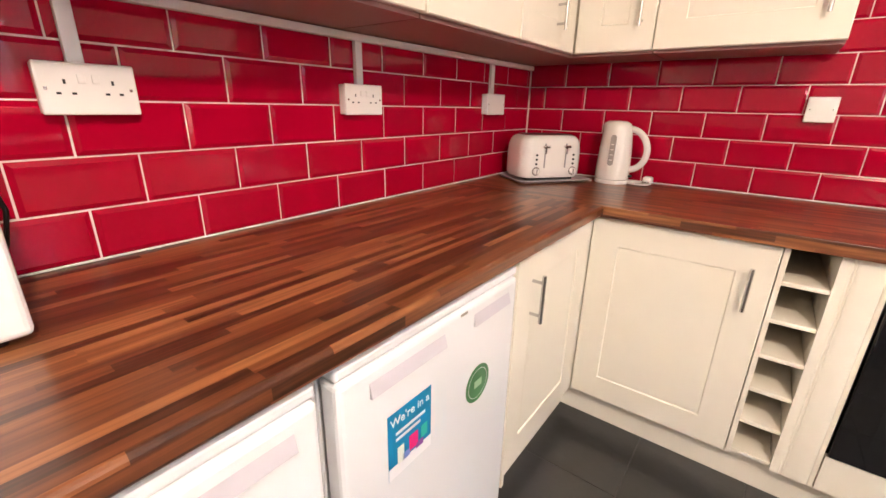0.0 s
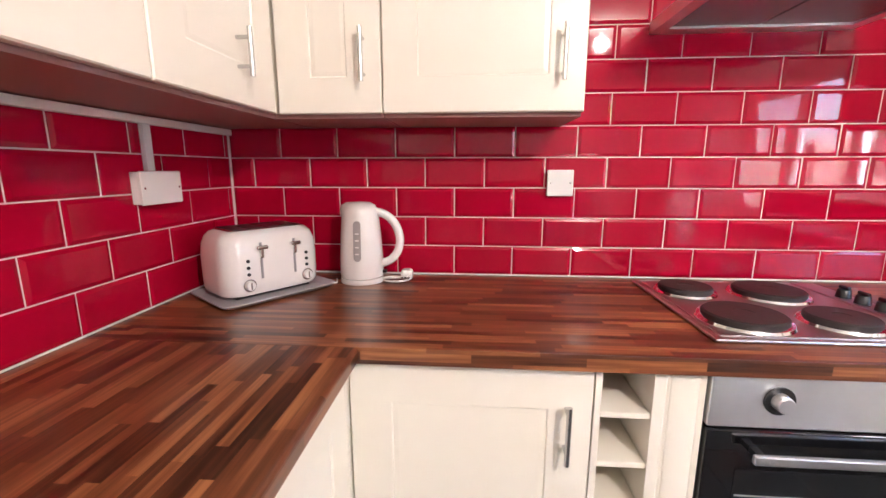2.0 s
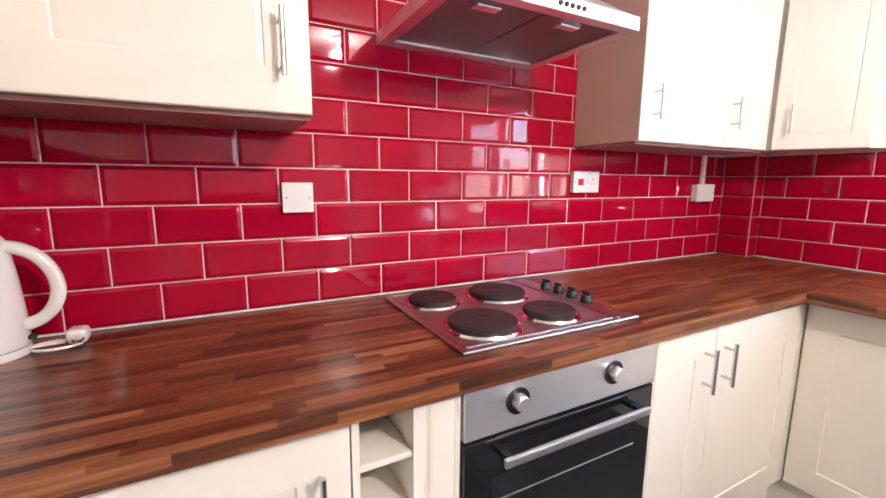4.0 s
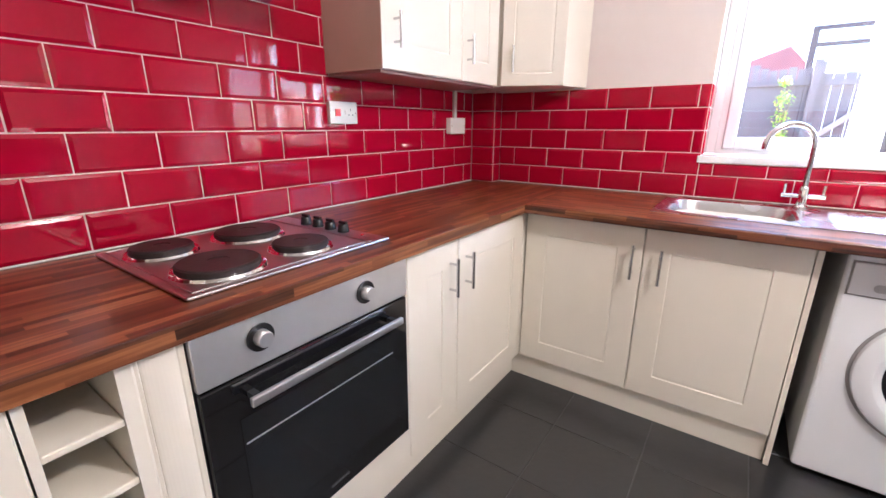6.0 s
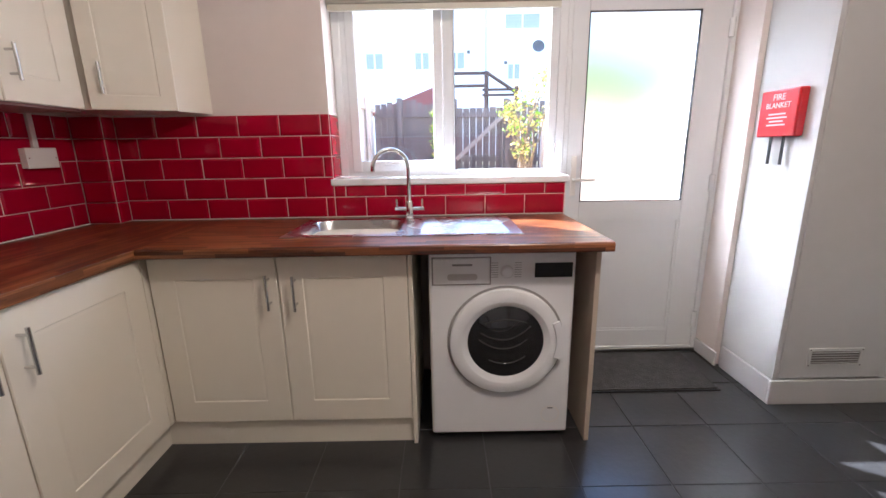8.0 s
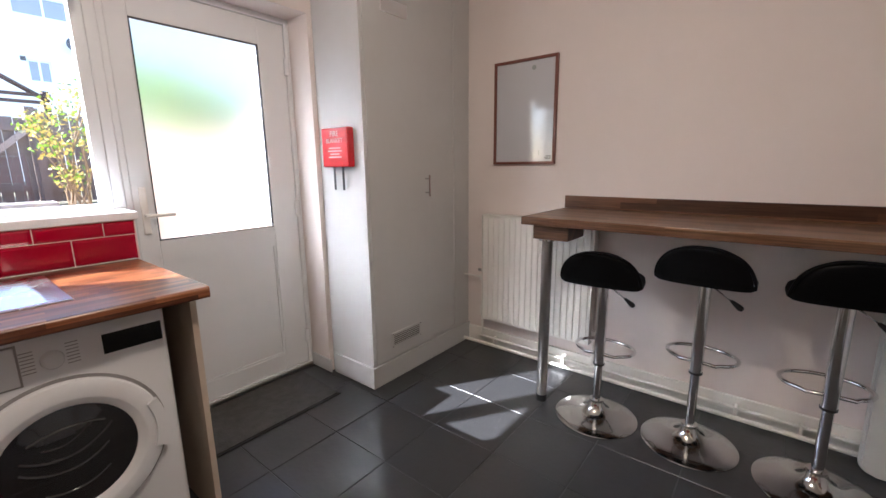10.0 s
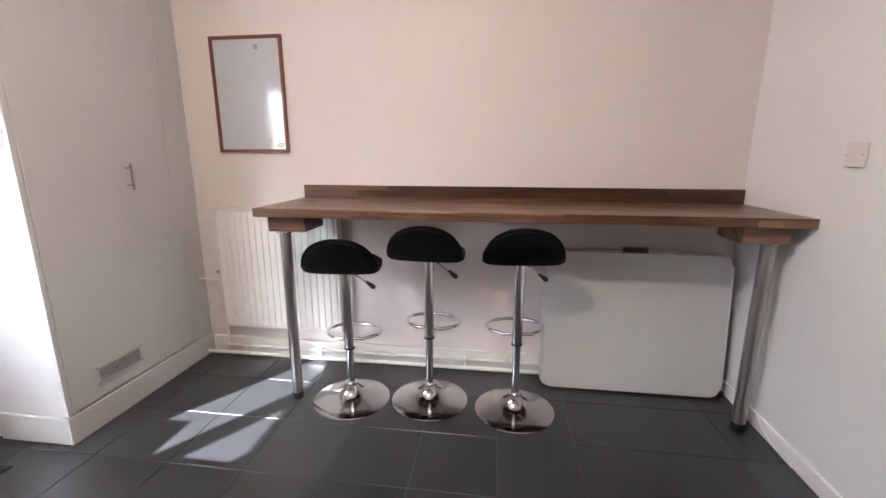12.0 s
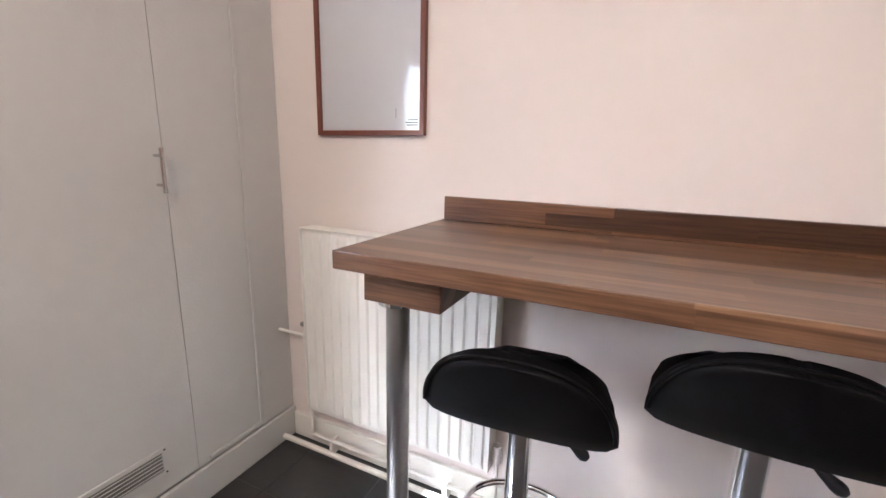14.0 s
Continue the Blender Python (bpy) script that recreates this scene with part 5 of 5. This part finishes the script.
part("pencil_mark", box(2.585, 2.588, 0.0101, 0.0104, 1.33, 1.36), bpy.data.materials["grey_logo"], sh, "faint pencil mark")

# ---- stickers on the fridge ----
st = thing("fridge_sticker", 0.633, 2.655, 0.65, "rectangular blue advert sticker on the fridge door", "sticker")
b = box(0.6322, 0.6328, 2.592, 2.716, 0.572, 0.722)
part("card", b, material("blue_sticker", (0.01, 0.23, 0.46), 0.35), st)
M_SW = material("sticker_white", (0.8, 0.8, 0.82), 0.4)
ca = st.children[0]
words("We're in a", 0.026, pose(0.6334, 2.654, 0.692, 90, 0, 90), M_SW, ca)
part("lower_card", box(0.6329, 0.6332, 2.592, 2.716, 0.572, 0.600), M_SW, ca, "white lower band")
for y, z, w, h, c in ((2.625, 0.612, .018, .050, (0.75, 0.78, 0.7)), (2.662, 0.618, .026, .046, (0.75, 0.02, 0.18)), (2.694, 0.622, .020, .040, (0.05, 0.45, 0.35)), (2.640, 0.600, .020, .026, (0.2, 0.3, 0.7)), (2.680, 0.598, .022, .024, (0.3, 0.1, 0.4))):
    part("printed_shape", box(0.6331, 0.6335, y - w / 2, y + w / 2, z - h / 2 + .01, z + h / 2), material("print_colour", c, 0.4), ca, "small coloured printed shape")
for k, w in enumerate((0.085, 0.07)):
    part("print_line", box(0.6331, 0.6334, 2.612, 2.612 + w, 0.668 - .014 * k, 0.675 - .014 * k), M_SW, ca, "white unreadable print")
gs = thing("fridge_sticker", 0.633, 2.895, 0.622, "round green sticker on the fridge door", "sticker")
disc = part("disc", lathe([(0, 0.0), (0.050, 0.0), (0.050, 0.0006), (0, 0.0006)], Matrix.Translation((0.6322, 2.895, 0.622)) @ pose(0, 0, 0, 0, 90, 0), 40), material("green_sticker", (0.06, 0.19, 0.07), 0.4), gs)
part("ring", lathe([(0.0385, 0.0008), (0.040, 0.0008), (0.040, 0.0004), (0.0385, 0.0004)], Matrix.Translation((0.6322, 2.895, 0.622)) @ pose(0, 0, 0, 0, 90, 0), 40), M_SW, disc)
part("printed_shape", box(0.6328, 0.6332, 2.880, 2.912, 0.612, 0.632), material("pale_green", (0.35, 0.5, 0.32), 0.5), disc, "pale printed shape")

for o in (st, gs):
    o.location += Vector((0, 0.037, -0.032))

# ---- ceiling lamp (out of view, over the middle of the room) ----
cl = thing("ceiling_light", 1.9, 2.0, RZ, "plain round ceiling light with a bare bulb", "ceiling light")
part("rose", lathe([(0, -.002), (0.05, -.002), (0.05, -.02), (0.02, -.035), (0.012, -.07), (0, -.07)], Matrix.Translation((1.9, 2.0, RZ)), 24), M_PLASTIC, cl)

# ---- garden and houses beyond the window ----
M_GRASS = material("rough_grass_soil", (0.16, 0.14, 0.08), 0.95, var=0.35, var_scale=1.2, bump=0.8, bump_scale=20)
M_PAVE = material("pink_grey_paving", (0.38, 0.32, 0.29), 0.85, var=0.15, var_scale=2, bump=0.3)
M_FENCE = material("weathered_fence_board", (0.15, 0.11, 0.095), 0.85, var=0.25, var_scale=6, bump=0.5, rnd=0.4)
M_FPALE = material("pale_new_fence", (0.62, 0.48, 0.38), 0.8, var=0.15, var_scale=5, bump=0.4, rnd=0.2)
M_TIMBER = material("dark_brown_timber", (0.055, 0.028, 0.022), 0.7, var=0.2, bump=0.3)
M_RENDER = material("white_house_render", (0.85, 0.80, 0.74), 0.85, var=0.04, var_scale=0.6, bump=0.3, bump_scale=30)
M_HGLASS = material("far_window_glass", (0.30, 0.31, 0.32), 0.5)
M_ROOF = material("dark_roof", (0.10, 0.09, 0.09), 0.8, var=0.2)
GZ = 0.82
b = bmesh.new()
for x0, x1, y0, y1, z in ((3.72, 7.2, -60, 60, -0.15), (7.2, 400, -300, 300, GZ)):
    vs = [b.verts.new(p) for p in ((x0, y0, z), (x1, y0, z), (x1, y1, z), (x0, y1, z))]
    b.faces.new(vs)
vs = [b.verts.new(p) for p in ((7.2, -60, -0.15), (7.2, 60, -0.15), (7.2, 60, GZ), (7.2, -60, GZ))]
b.faces.new(vs[::-1])
ground = structure("ground", b, M_GRASS, "rough garden ground stepping up behind the patio", "ground")
structure("patio", box(3.73, 6.6, -1.0, 4.6, -0.149, -0.10), M_PAVE, "pale paved patio outside the back door", "patio")
rng = random.Random(4)


def fence(label, p0, p1, z0, z1, mat, step=0.105, gap=0.012, jag=0.05):
    p0, p1 = Vector((*p0, 0)), Vector((*p1, 0))
    d = (p1 - p0).normalized()
    n_ = Vector((-d.y, d.x, 0))
    length = (p1 - p0).length
    f = thing("fence", (p0.x + p1.x) / 2, (p0.y + p1.y) / 2, z0, label, "fence")
    ang_ = math.degrees(math.atan2(d.y, d.x))
    m = Matrix.Translation(p0) @ pose(0, 0, 0, 0, 0, ang_)
    k = 0
    while k * step < length - step * .5:
        b = box(k * step, k * step + step - gap, -.009, .009, z0 + .03, z1 + rng.uniform(-jag, jag))
        b.transform(m)
        part("fence_board", b, mat, f, at=p0 + d * (k * step) + Vector((0, 0, z0)))
        k += 1
    for z in (z0 + .20, z1 - .22):
        b = box(0, length, -.045, -.010, z - .035, z + .035)
        b.transform(m)
        part("rail", b, mat, f)
        b = box(0, length, .010, .045, z - .035, z + .035)
        b.transform(m)
        part("rail", b, mat, f)
    k = 0
    while k <= length + .01:
        b = box(k - .045, k + .045, -.10, -.046, z0 - .05, z1 + .06)
        b.transform(m)
        part("post", b, mat, f)
        b = box(k - .045, k + .045, .046, .10, z0 - .05, z1 + .06)
        b.transform(m)
        part("post", b, mat, f)
        k += 0.92
    return f


fence("weathered grey-brown board fence with a jagged top", (9.0, 2.32), (9.0, 3.66), GZ, 2.03, M_FENCE)
fence("weathered grey-brown board fence behind the shrub", (9.0, -1.4), (9.0, 1.36), GZ, 1.98, M_FENCE)
fence("pale close-boarded side fence beside the garden", (5.6, 3.95), (8.95, 3.72), -0.12, 2.12, M_FPALE, jag=0.01, gap=0.003)
fence("pale close-boarded side fence along the patio", (4.1, 0.25), (8.95, 0.75), -0.12, 1.62, M_FPALE, jag=0.01, gap=0.003)
gate = thing("garden_gate", 9.0, 1.85, GZ, "weathered wooden garden gate with a diagonal brace", "gate")
for k in range(7):
    y = 1.44 + 0.117 * k
    part("gate_board", box(8.99, 9.01, y, y + 0.108, GZ + .06, 1.92 + rng.uniform(-.01, .01)), M_FENCE, gate, at=(9, y, GZ))
for z in (GZ + .22, 1.80):
    part("gate_rail", box(8.955, 8.989, 1.44, 2.255, z - .04, z + .04), M_FENCE, gate)
b = box(-.03, .03, -.55, .55, -.035, .035)
b.transform(Matrix.Translation((8.94, 1.85, 1.41)) @ pose(0, 0, 0, -42, 0, 0) @ Matrix.Scale(.5, 4, (1, 0, 0)))
part("brace", b, material("grey_brown_brace", (0.30, 0.23, 0.19), 0.85, var=0.2, bump=0.4), gate)
for y in (1.39, 2.285):
    part("gate_post", box(8.93, 9.05, y - .045, y + .045, GZ - .02, 2.06), M_FENCE, gate)
per = thing("timber_frame", 10.2, 1.9, GZ, "dark brown open timber frame behind the fence", "timber frame")
for y, z1 in ((2.36, 2.62), (1.62, 2.68)):
    part("upright", box(9.97, 10.05, y - .04, y + .04, GZ - .02, z1), M_TIMBER, per)
for z in (2.62, 2.39):
    part("beam", box(9.96, 10.04, 1.66, 2.40, z, z + .05), M_TIMBER, per)
for y0, z0_, y1, z1_ in ((1.62, 2.66, 1.02, 2.27),):
    part("brace", tube([(10.0, y0, z0_), (10.0, y1, z1_)], .035, 6), M_TIMBER, per)
for z in (2.22, 2.32):
    part("beam", box(9.96, 10.04, 0.98, 1.70, z, z + .04), M_TIMBER, per)
part("upright", box(9.97, 10.05, 1.00, 1.07, GZ - .02, 2.40), M_TIMBER, per)
shed = thing("shed", 11.5, 3.2, GZ, "low outbuilding with a reddish pitched roof", "shed")
b = prism([(11.0, 2.2), (12.6, 2.2), (12.6, 4.0), (11.0, 4.0)], GZ - .01, 2.0)
part("wall", b, M_FENCE, shed)
b = bmesh.new()
v = [b.verts.new(p) for p in ((10.9, 2.1, 1.99), (10.9, 4.1, 1.99), (12.7, 4.1, 1.99), (12.7, 2.1, 1.99), (10.9, 2.6, 2.55), (12.7, 2.6, 2.55))]
for q in ((0, 1, 2, 3), (0, 3, 5, 4), (1, 4, 5, 2), (0, 4, 1), (3, 2, 5)):
    b.faces.new([v[k] for k in q])
bmesh.ops.recalc_face_normals(b, faces=b.faces[:])
part("roof", b, material("red_felt_roof", (0.22, 0.07, 0.06), 0.8, var=0.2), shed)


def leafy(name, label, places, leaf, count, mats, x, y, z, spread, seed, stems=6):
    r = random.Random(seed)
    t = thing(name, x, y, z, label, "shrub")
    sb = bmesh.new()
    for k in range(stems):
        a = r.uniform(0, 6.28)
        top = r.choice(places)
        p0 = Vector((x + r.uniform(-.08, .08), y + r.uniform(-.15, .15), z))
        p3 = Vector(top[:3]) + Vector([r.uniform(-.1, .1) for _ in range(3)])
        tube([p0, p0.lerp(p3, .5) + Vector((r.uniform(-.06, .06), r.uniform(-.08, .08), 0)), p3], 0.009, 5, bm=sb)
    part("stems", sb, M_TIMBER if mats is None else mats[0], t)
    for mi, (mat, share) in enumerate(mats[1]):
        lb = bmesh.new()
        for _ in range(int(count * share)):
            cx, cy, cz, rad_ = r.choice(places)
            d = Vector((r.gauss(0, 1), r.gauss(0, 1), r.gauss(0, 1)))
            d = d.normalized() * rad_ * r.uniform(.3, 1.08)
            c = Vector((cx, cy, cz)) + d
            n_ = Vector((r.gauss(0, 1), r.gauss(0, 1), r.gauss(0, 1) + .6)).normalized()
            u = n_.cross(Vector((r.gauss(0, 1), r.gauss(0, 1), r.gauss(0, 1)))).normalized()
            w = n_.cross(u)
            s_ = leaf * r.uniform(.6, 1.3)
            lb.faces.new([lb.verts.new(c + u * s_), lb.verts.new(c + w * s_ * .5 + n_ * s_ * .12), lb.verts.new(c - u * s_), lb.verts.new(c - w * s_ * .5 + n_ * s_ * .12)])
        part("leaves", lb, mat, t, kind="stuff")
    return t


M_STEM = material("shrub_stem", (0.20, 0.13, 0.07), 0.8)
M_LG = material("green_leaf", (0.10, 0.16, 0.03), 0.6, rnd=0.3)
M_LY = material("yellow_leaf", (0.58, 0.42, 0.10), 0.6, rnd=0.3)
M_LL = material("lime_leaf", (0.28, 0.48, 0.02), 0.6, rnd=0.3)
leafy("shrub", "tall thin shrub with yellowing leaves beside the gate",
      [(7.5, 1.32, 1.90, .22), (7.5, 1.55, 1.72, .18), (7.4, 1.12, 2.05, .24), (7.5, 1.45, 1.50, .18), (7.5, 1.20, 1.60, .22), (7.5, 1.35, 1.20, .18), (7.5, 1.0, 2.2, .15)],
      0.028, 1100, (M_STEM, ((M_LY, .6), (M_LG, .15), (M_LL, .25))), 7.5, 1.35, GZ, .3, 7, 12)
leafy("shrub", "small ivy-like plant growing on the fence", [(8.8, 2.62, 1.60, .12), (8.8, 2.62, 1.35, .12), (8.8, 2.60, 1.12, .10), (8.8, 2.64, 1.82, .08)], 0.022, 420, (M_STEM, ((M_LL, .6), (M_LY, .4))), 8.8, 2.62, GZ, .2, 9, 4)
leafy("shrub", "bright green bush above the side fence", [(6.2, 0.55, 1.88, .34), (6.0, 0.95, 1.98, .26), (6.7, 0.30, 1.85, .35), (6.3, 0.10, 1.78, .28)], 0.050, 2600, (M_STEM, ((M_LL, .9), (M_LG, .1))), 6.3, 0.0, -0.15, .3, 11, 8)
pot = thing("planter", 7.9, 1.75, GZ, "weathered stone planter edging below the shrub", "planter")
part("block", box(7.75, 8.0, 1.45, 2.1, GZ + .001, GZ + .10, .02), M_PAVE, pot)

house = thing("house", 27.0, 1.0, GZ, "long white rendered terrace of houses with pale windows", "house")
wins = [(5.95, 5.72, .50, .45), (3.45, 5.70, .42, .47), (1.62, 5.70, .46, .46), (-1.40, 5.12, .37, .43), (-1.80, 7.55, .95, .40), (5.95, 8.6, .5, .45), (1.6, 8.6, .46, .46), (9.3, 5.7, .5, .45), (-5.0, 5.3, .45, .45), (-5.0, 7.6, .8, .4), (8.9, 8.5, .6, .45)]
hb = bmesh.new()
ys = sorted({-16.0, 16.0} | {y + s_ * w for y, z, w, h in wins for s_ in (-1, 1)})
zs = sorted({GZ - .02, 11.0} | {z + s_ * h for y, z, w, h in wins for s_ in (-1, 1)})
for ya, yb in zip(ys, ys[1:]):
    run = None
    for za, zb in zip(zs, zs[1:]):
        ym, zm = (ya + yb) / 2, (za + zb) / 2
        if any(abs(ym - y) < w and abs(zm - z) < h for y, z, w, h in wins):
            continue
        q = [hb.verts.new(p) for p in ((25.0, ya, za), (25.0, yb, za), (25.0, yb, zb), (25.0, ya, zb))]
        hb.faces.new(q[::-1])
box(25.15, 30.0, -16, 16, GZ - .02, 11.0, bm=hb)
part("wall", hb, M_RENDER, house)
M_HFRAME = material("white_far_frame", (0.8, 0.82, 0.84), 0.4)
for y, z, w, h in wins:
    fr = bmesh.new()
    for a in ((-w, -w + .07, -h, h), (w - .07, w, -h, h), (-w + .07, w - .07, -h, -h + .07), (-w + .07, w - .07, h - .07, h), (-.035, .035, -h + .07, h - .07)):
        box(25.03, 25.12, y + a[0], y + a[1], z + a[2], z + a[3], bm=fr)
    wo = part("window", fr, M_HFRAME, house, "white framed window", at=(25, y, z))
    part("pane", box(25.06, 25.09, y - w + .07, y + w - .07, z - h + .07, z + h - .07), M_HGLASS, wo)
part("roof", box(24.7, 30.3, -16.3, 16.3, 11.0, 11.3), M_ROOF, house)
part("downpipe", tube([(24.93, 0.10, GZ), (24.93, 0.10, 10.9)], .05, 8), material("grey_pipe", (0.45, 0.45, 0.45), 0.5), house, "grey rainwater pipe")
b = lathe([(0, 0.0), (0.20, 0.05), (0.30, 0.12), (0.31, 0.13), (0.20, 0.07), (0, 0.02)], pose(24.6, -2.55, 6.2, 0, -75, 0), 24)
part("satellite_dish", b, M_ROOF, house, "dark satellite dish")
for y, z in ((1.0, 6.1), (-.95, 5.55)):
    part("vent_cap", box(24.96, 24.999, y - .08, y + .08, z - .08, z + .08), M_ROOF, house)

# ---- wall tiles ----
def tile_mesh(w, h, face, name):
    """A bevelled glazed tile w long and h high, with its lower left corner at the origin; face(u, d, z) turns it to its wall."""
    b = bmesh.new()
    g, e, t = 0.0018, 0.0120, 0.0082
    loops = []
    for i, d in ((g, 0.0), (g, 0.0040), (g + .0012, 0.0050), (e, t)):
        i2 = min(i, w * .45)
        loops.append([b.verts.new(face(u, d, z)) for u, z in ((i2, i), (w - i2, i), (w - i2, h - i), (i2, h - i))])
    for p, q in zip(loops, loops[1:]):
        for k in range(4):
            j = (k + 1) % 4
            b.faces.new((p[k], p[j], q[j], q[k]))
    b.faces.new(loops[-1])
    bmesh.ops.recalc_face_normals(b, faces=b.faces[:])
    c = sum((f.normal for f in b.faces), Vector()) / len(b.faces)
    if c.dot(face(0, 1, 0) - face(0, 0, 0)) < 0:
        bmesh.ops.reverse_faces(b, faces=b.faces[:])
    me = bpy.data.meshes.new(name)
    b.to_mesh(me)
    b.free()
    me.materials.append(M_TILE)
    return me


def tile_wall(parent, face, place, u0, u1, z0, zs, joint, pitch, skip=None, far=None):
    """Brick-bond rows of tiles between u0 and u1; zs: the rows' lower edges; joint: a joint of row 0."""
    cache, rt, n_ = {}, random.Random(len(parent.name) + int(u0 * 100)), face(0, 1, 0) - face(0, 0, 0)
    for row, (za, zb) in zs:
        off = joint + (pitch / 2 if row % 2 else 0)
        k = math.ceil((u0 - off) / pitch - 1)
        u = off + k * pitch
        while u < u1 - 0.004:
            a, c = max(u, u0), min(u + pitch, u1)
            u += pitch
            if c - a < 0.012 or (skip and skip(a, c, za, zb)):
                continue
            key = (round(c - a, 4), round(zb - za, 4))
            if key not in cache:
                cache[key] = tile_mesh(c - a, zb - za, face, "tile")
            o = bpy.data.objects.new("tile", cache[key])
            scene.collection.objects.link(o)
            o.parent = parent
            o.location = place(a, za)
            o.rotation_euler = [0 if abs(n_[k]) > 0.5 else radians(rt.uniform(-.42, .42)) for k in range(3)]   # hand-set, a touch uneven


RP = 0.1040
BT = 0.902 + 5 * 0.1040
structure("grout_bed", box(WX + .0004, WX + .0034, 1.70, 4.327, 0.9012, BT), M_GROUT, "pinkish white grout between the tiles", "grout")
structure("grout_bed", box(0.0105, 3.4145, RY - .0034, RY - .0004, 0.9012, BT), M_GROUT, "pinkish white grout between the tiles", "grout")
structure("grout_bed", box(1.188, 2.313, RY - .0034, RY - .0004, BT + .0004, RZ - .002), M_GROUT, "pinkish white grout between the tiles", "grout")
structure("grout_bed", box(RX - .0034, RX - .0004, 3.0902, 4.1695, 0.9012, BT), M_GROUT, "pinkish white grout between the tiles", "grout")
structure("grout_bed", box(RX - .0034, RX - .0004, 1.886, 3.0900, 0.9012, 1.0645), M_GROUT, "pinkish white grout between the tiles", "grout")
Z0 = 0.902
rows = [(r_, (Z0 + RP * r_, Z0 + RP * (r_ + 1))) for r_ in range(15)]
five = rows[:5]
tile_wall(wall_w, lambda u, d, z: Vector((d, u, z)), lambda u, z: (WX + .0002, u, z), 1.70, 4.3225, Z0, five, 2.424, 0.2083)
nf = lambda u, d, z: Vector((u, -d, z))
npl = lambda u, z: (u, RY - .0002, z)
tile_wall(wall_n, nf, npl, 0.0145, 3.414, Z0, five, 1.036, 0.2080)
tile_wall(wall_n, nf, npl, 1.188, 2.313, Z0, [r_ for r_ in rows[5:] if r_[1][1] < RZ], 1.036, 0.2080)
ef = lambda u, d, z: Vector((-d, u, z))
tile_wall(wall_e, ef, lambda u, z: (RX - .0002, u, z), 3.0905, 4.1690, Z0, five, 3.135, 0.2075)
under = [(0, (Z0, Z0 + RP)), (1, (Z0 + RP, 1.0645))]
tile_wall(wall_e, ef, lambda u, z: (RX - .0002, u, z), 1.888, 3.0900, Z0, under, 3.135, 0.2075)
tile_wall(wall_e, lambda u, d, z: Vector((u, -d, z)), lambda u, z: (u, WY1 - .0002, z), RX + .001, PX - .001, 1.10, [(0, (1.1015, 1.214)), (0, (1.214, 1.318)), (0, (1.318, 1.422))], RX - .05, 0.30)
tile_wall(chase, ef, lambda u, z: (3.4148, u, z), 4.1705, 4.3225, Z0, five, 4.1705, 0.30)
tile_wall(chase, nf, lambda u, z: (u, 4.1698, z), 3.4155, 3.4915, Z0, five, 3.4155, 0.30)

# ---- floor tiles ----
fm = {}
P = 0.3425
FXO, FYO = 2.617 + 0.003, 0.9975
for i in range(-9, 5):
    for j in range(-4, 11):
        x0, y0 = FXO + i * P, FYO + j * P
        a, c = max(x0, WX + .003), min(x0 + P, RX if y0 + P < .9 else 3.70)
        e, g = max(y0, 0.003), min(y0 + P, RY - .003)
        if c - a < .02 or g - e < .02:
            continue
        key = (round(c - a, 3), round(g - e, 3))
        if key not in fm:
            b = box(.0015, c - a - .0015, .0015, g - e - .0015, -.0038, 0.0, 0.0012, 1)
            me = bpy.data.meshes.new("floor_tile")
            b.to_mesh(me)
            b.free()
            me.materials.append(M_FLOOR)
            fm[key] = me
        o = bpy.data.objects.new("floor_tile", fm[key])
        scene.collection.objects.link(o)
        o.parent = floor
        o.location = (a, e, 0.0)
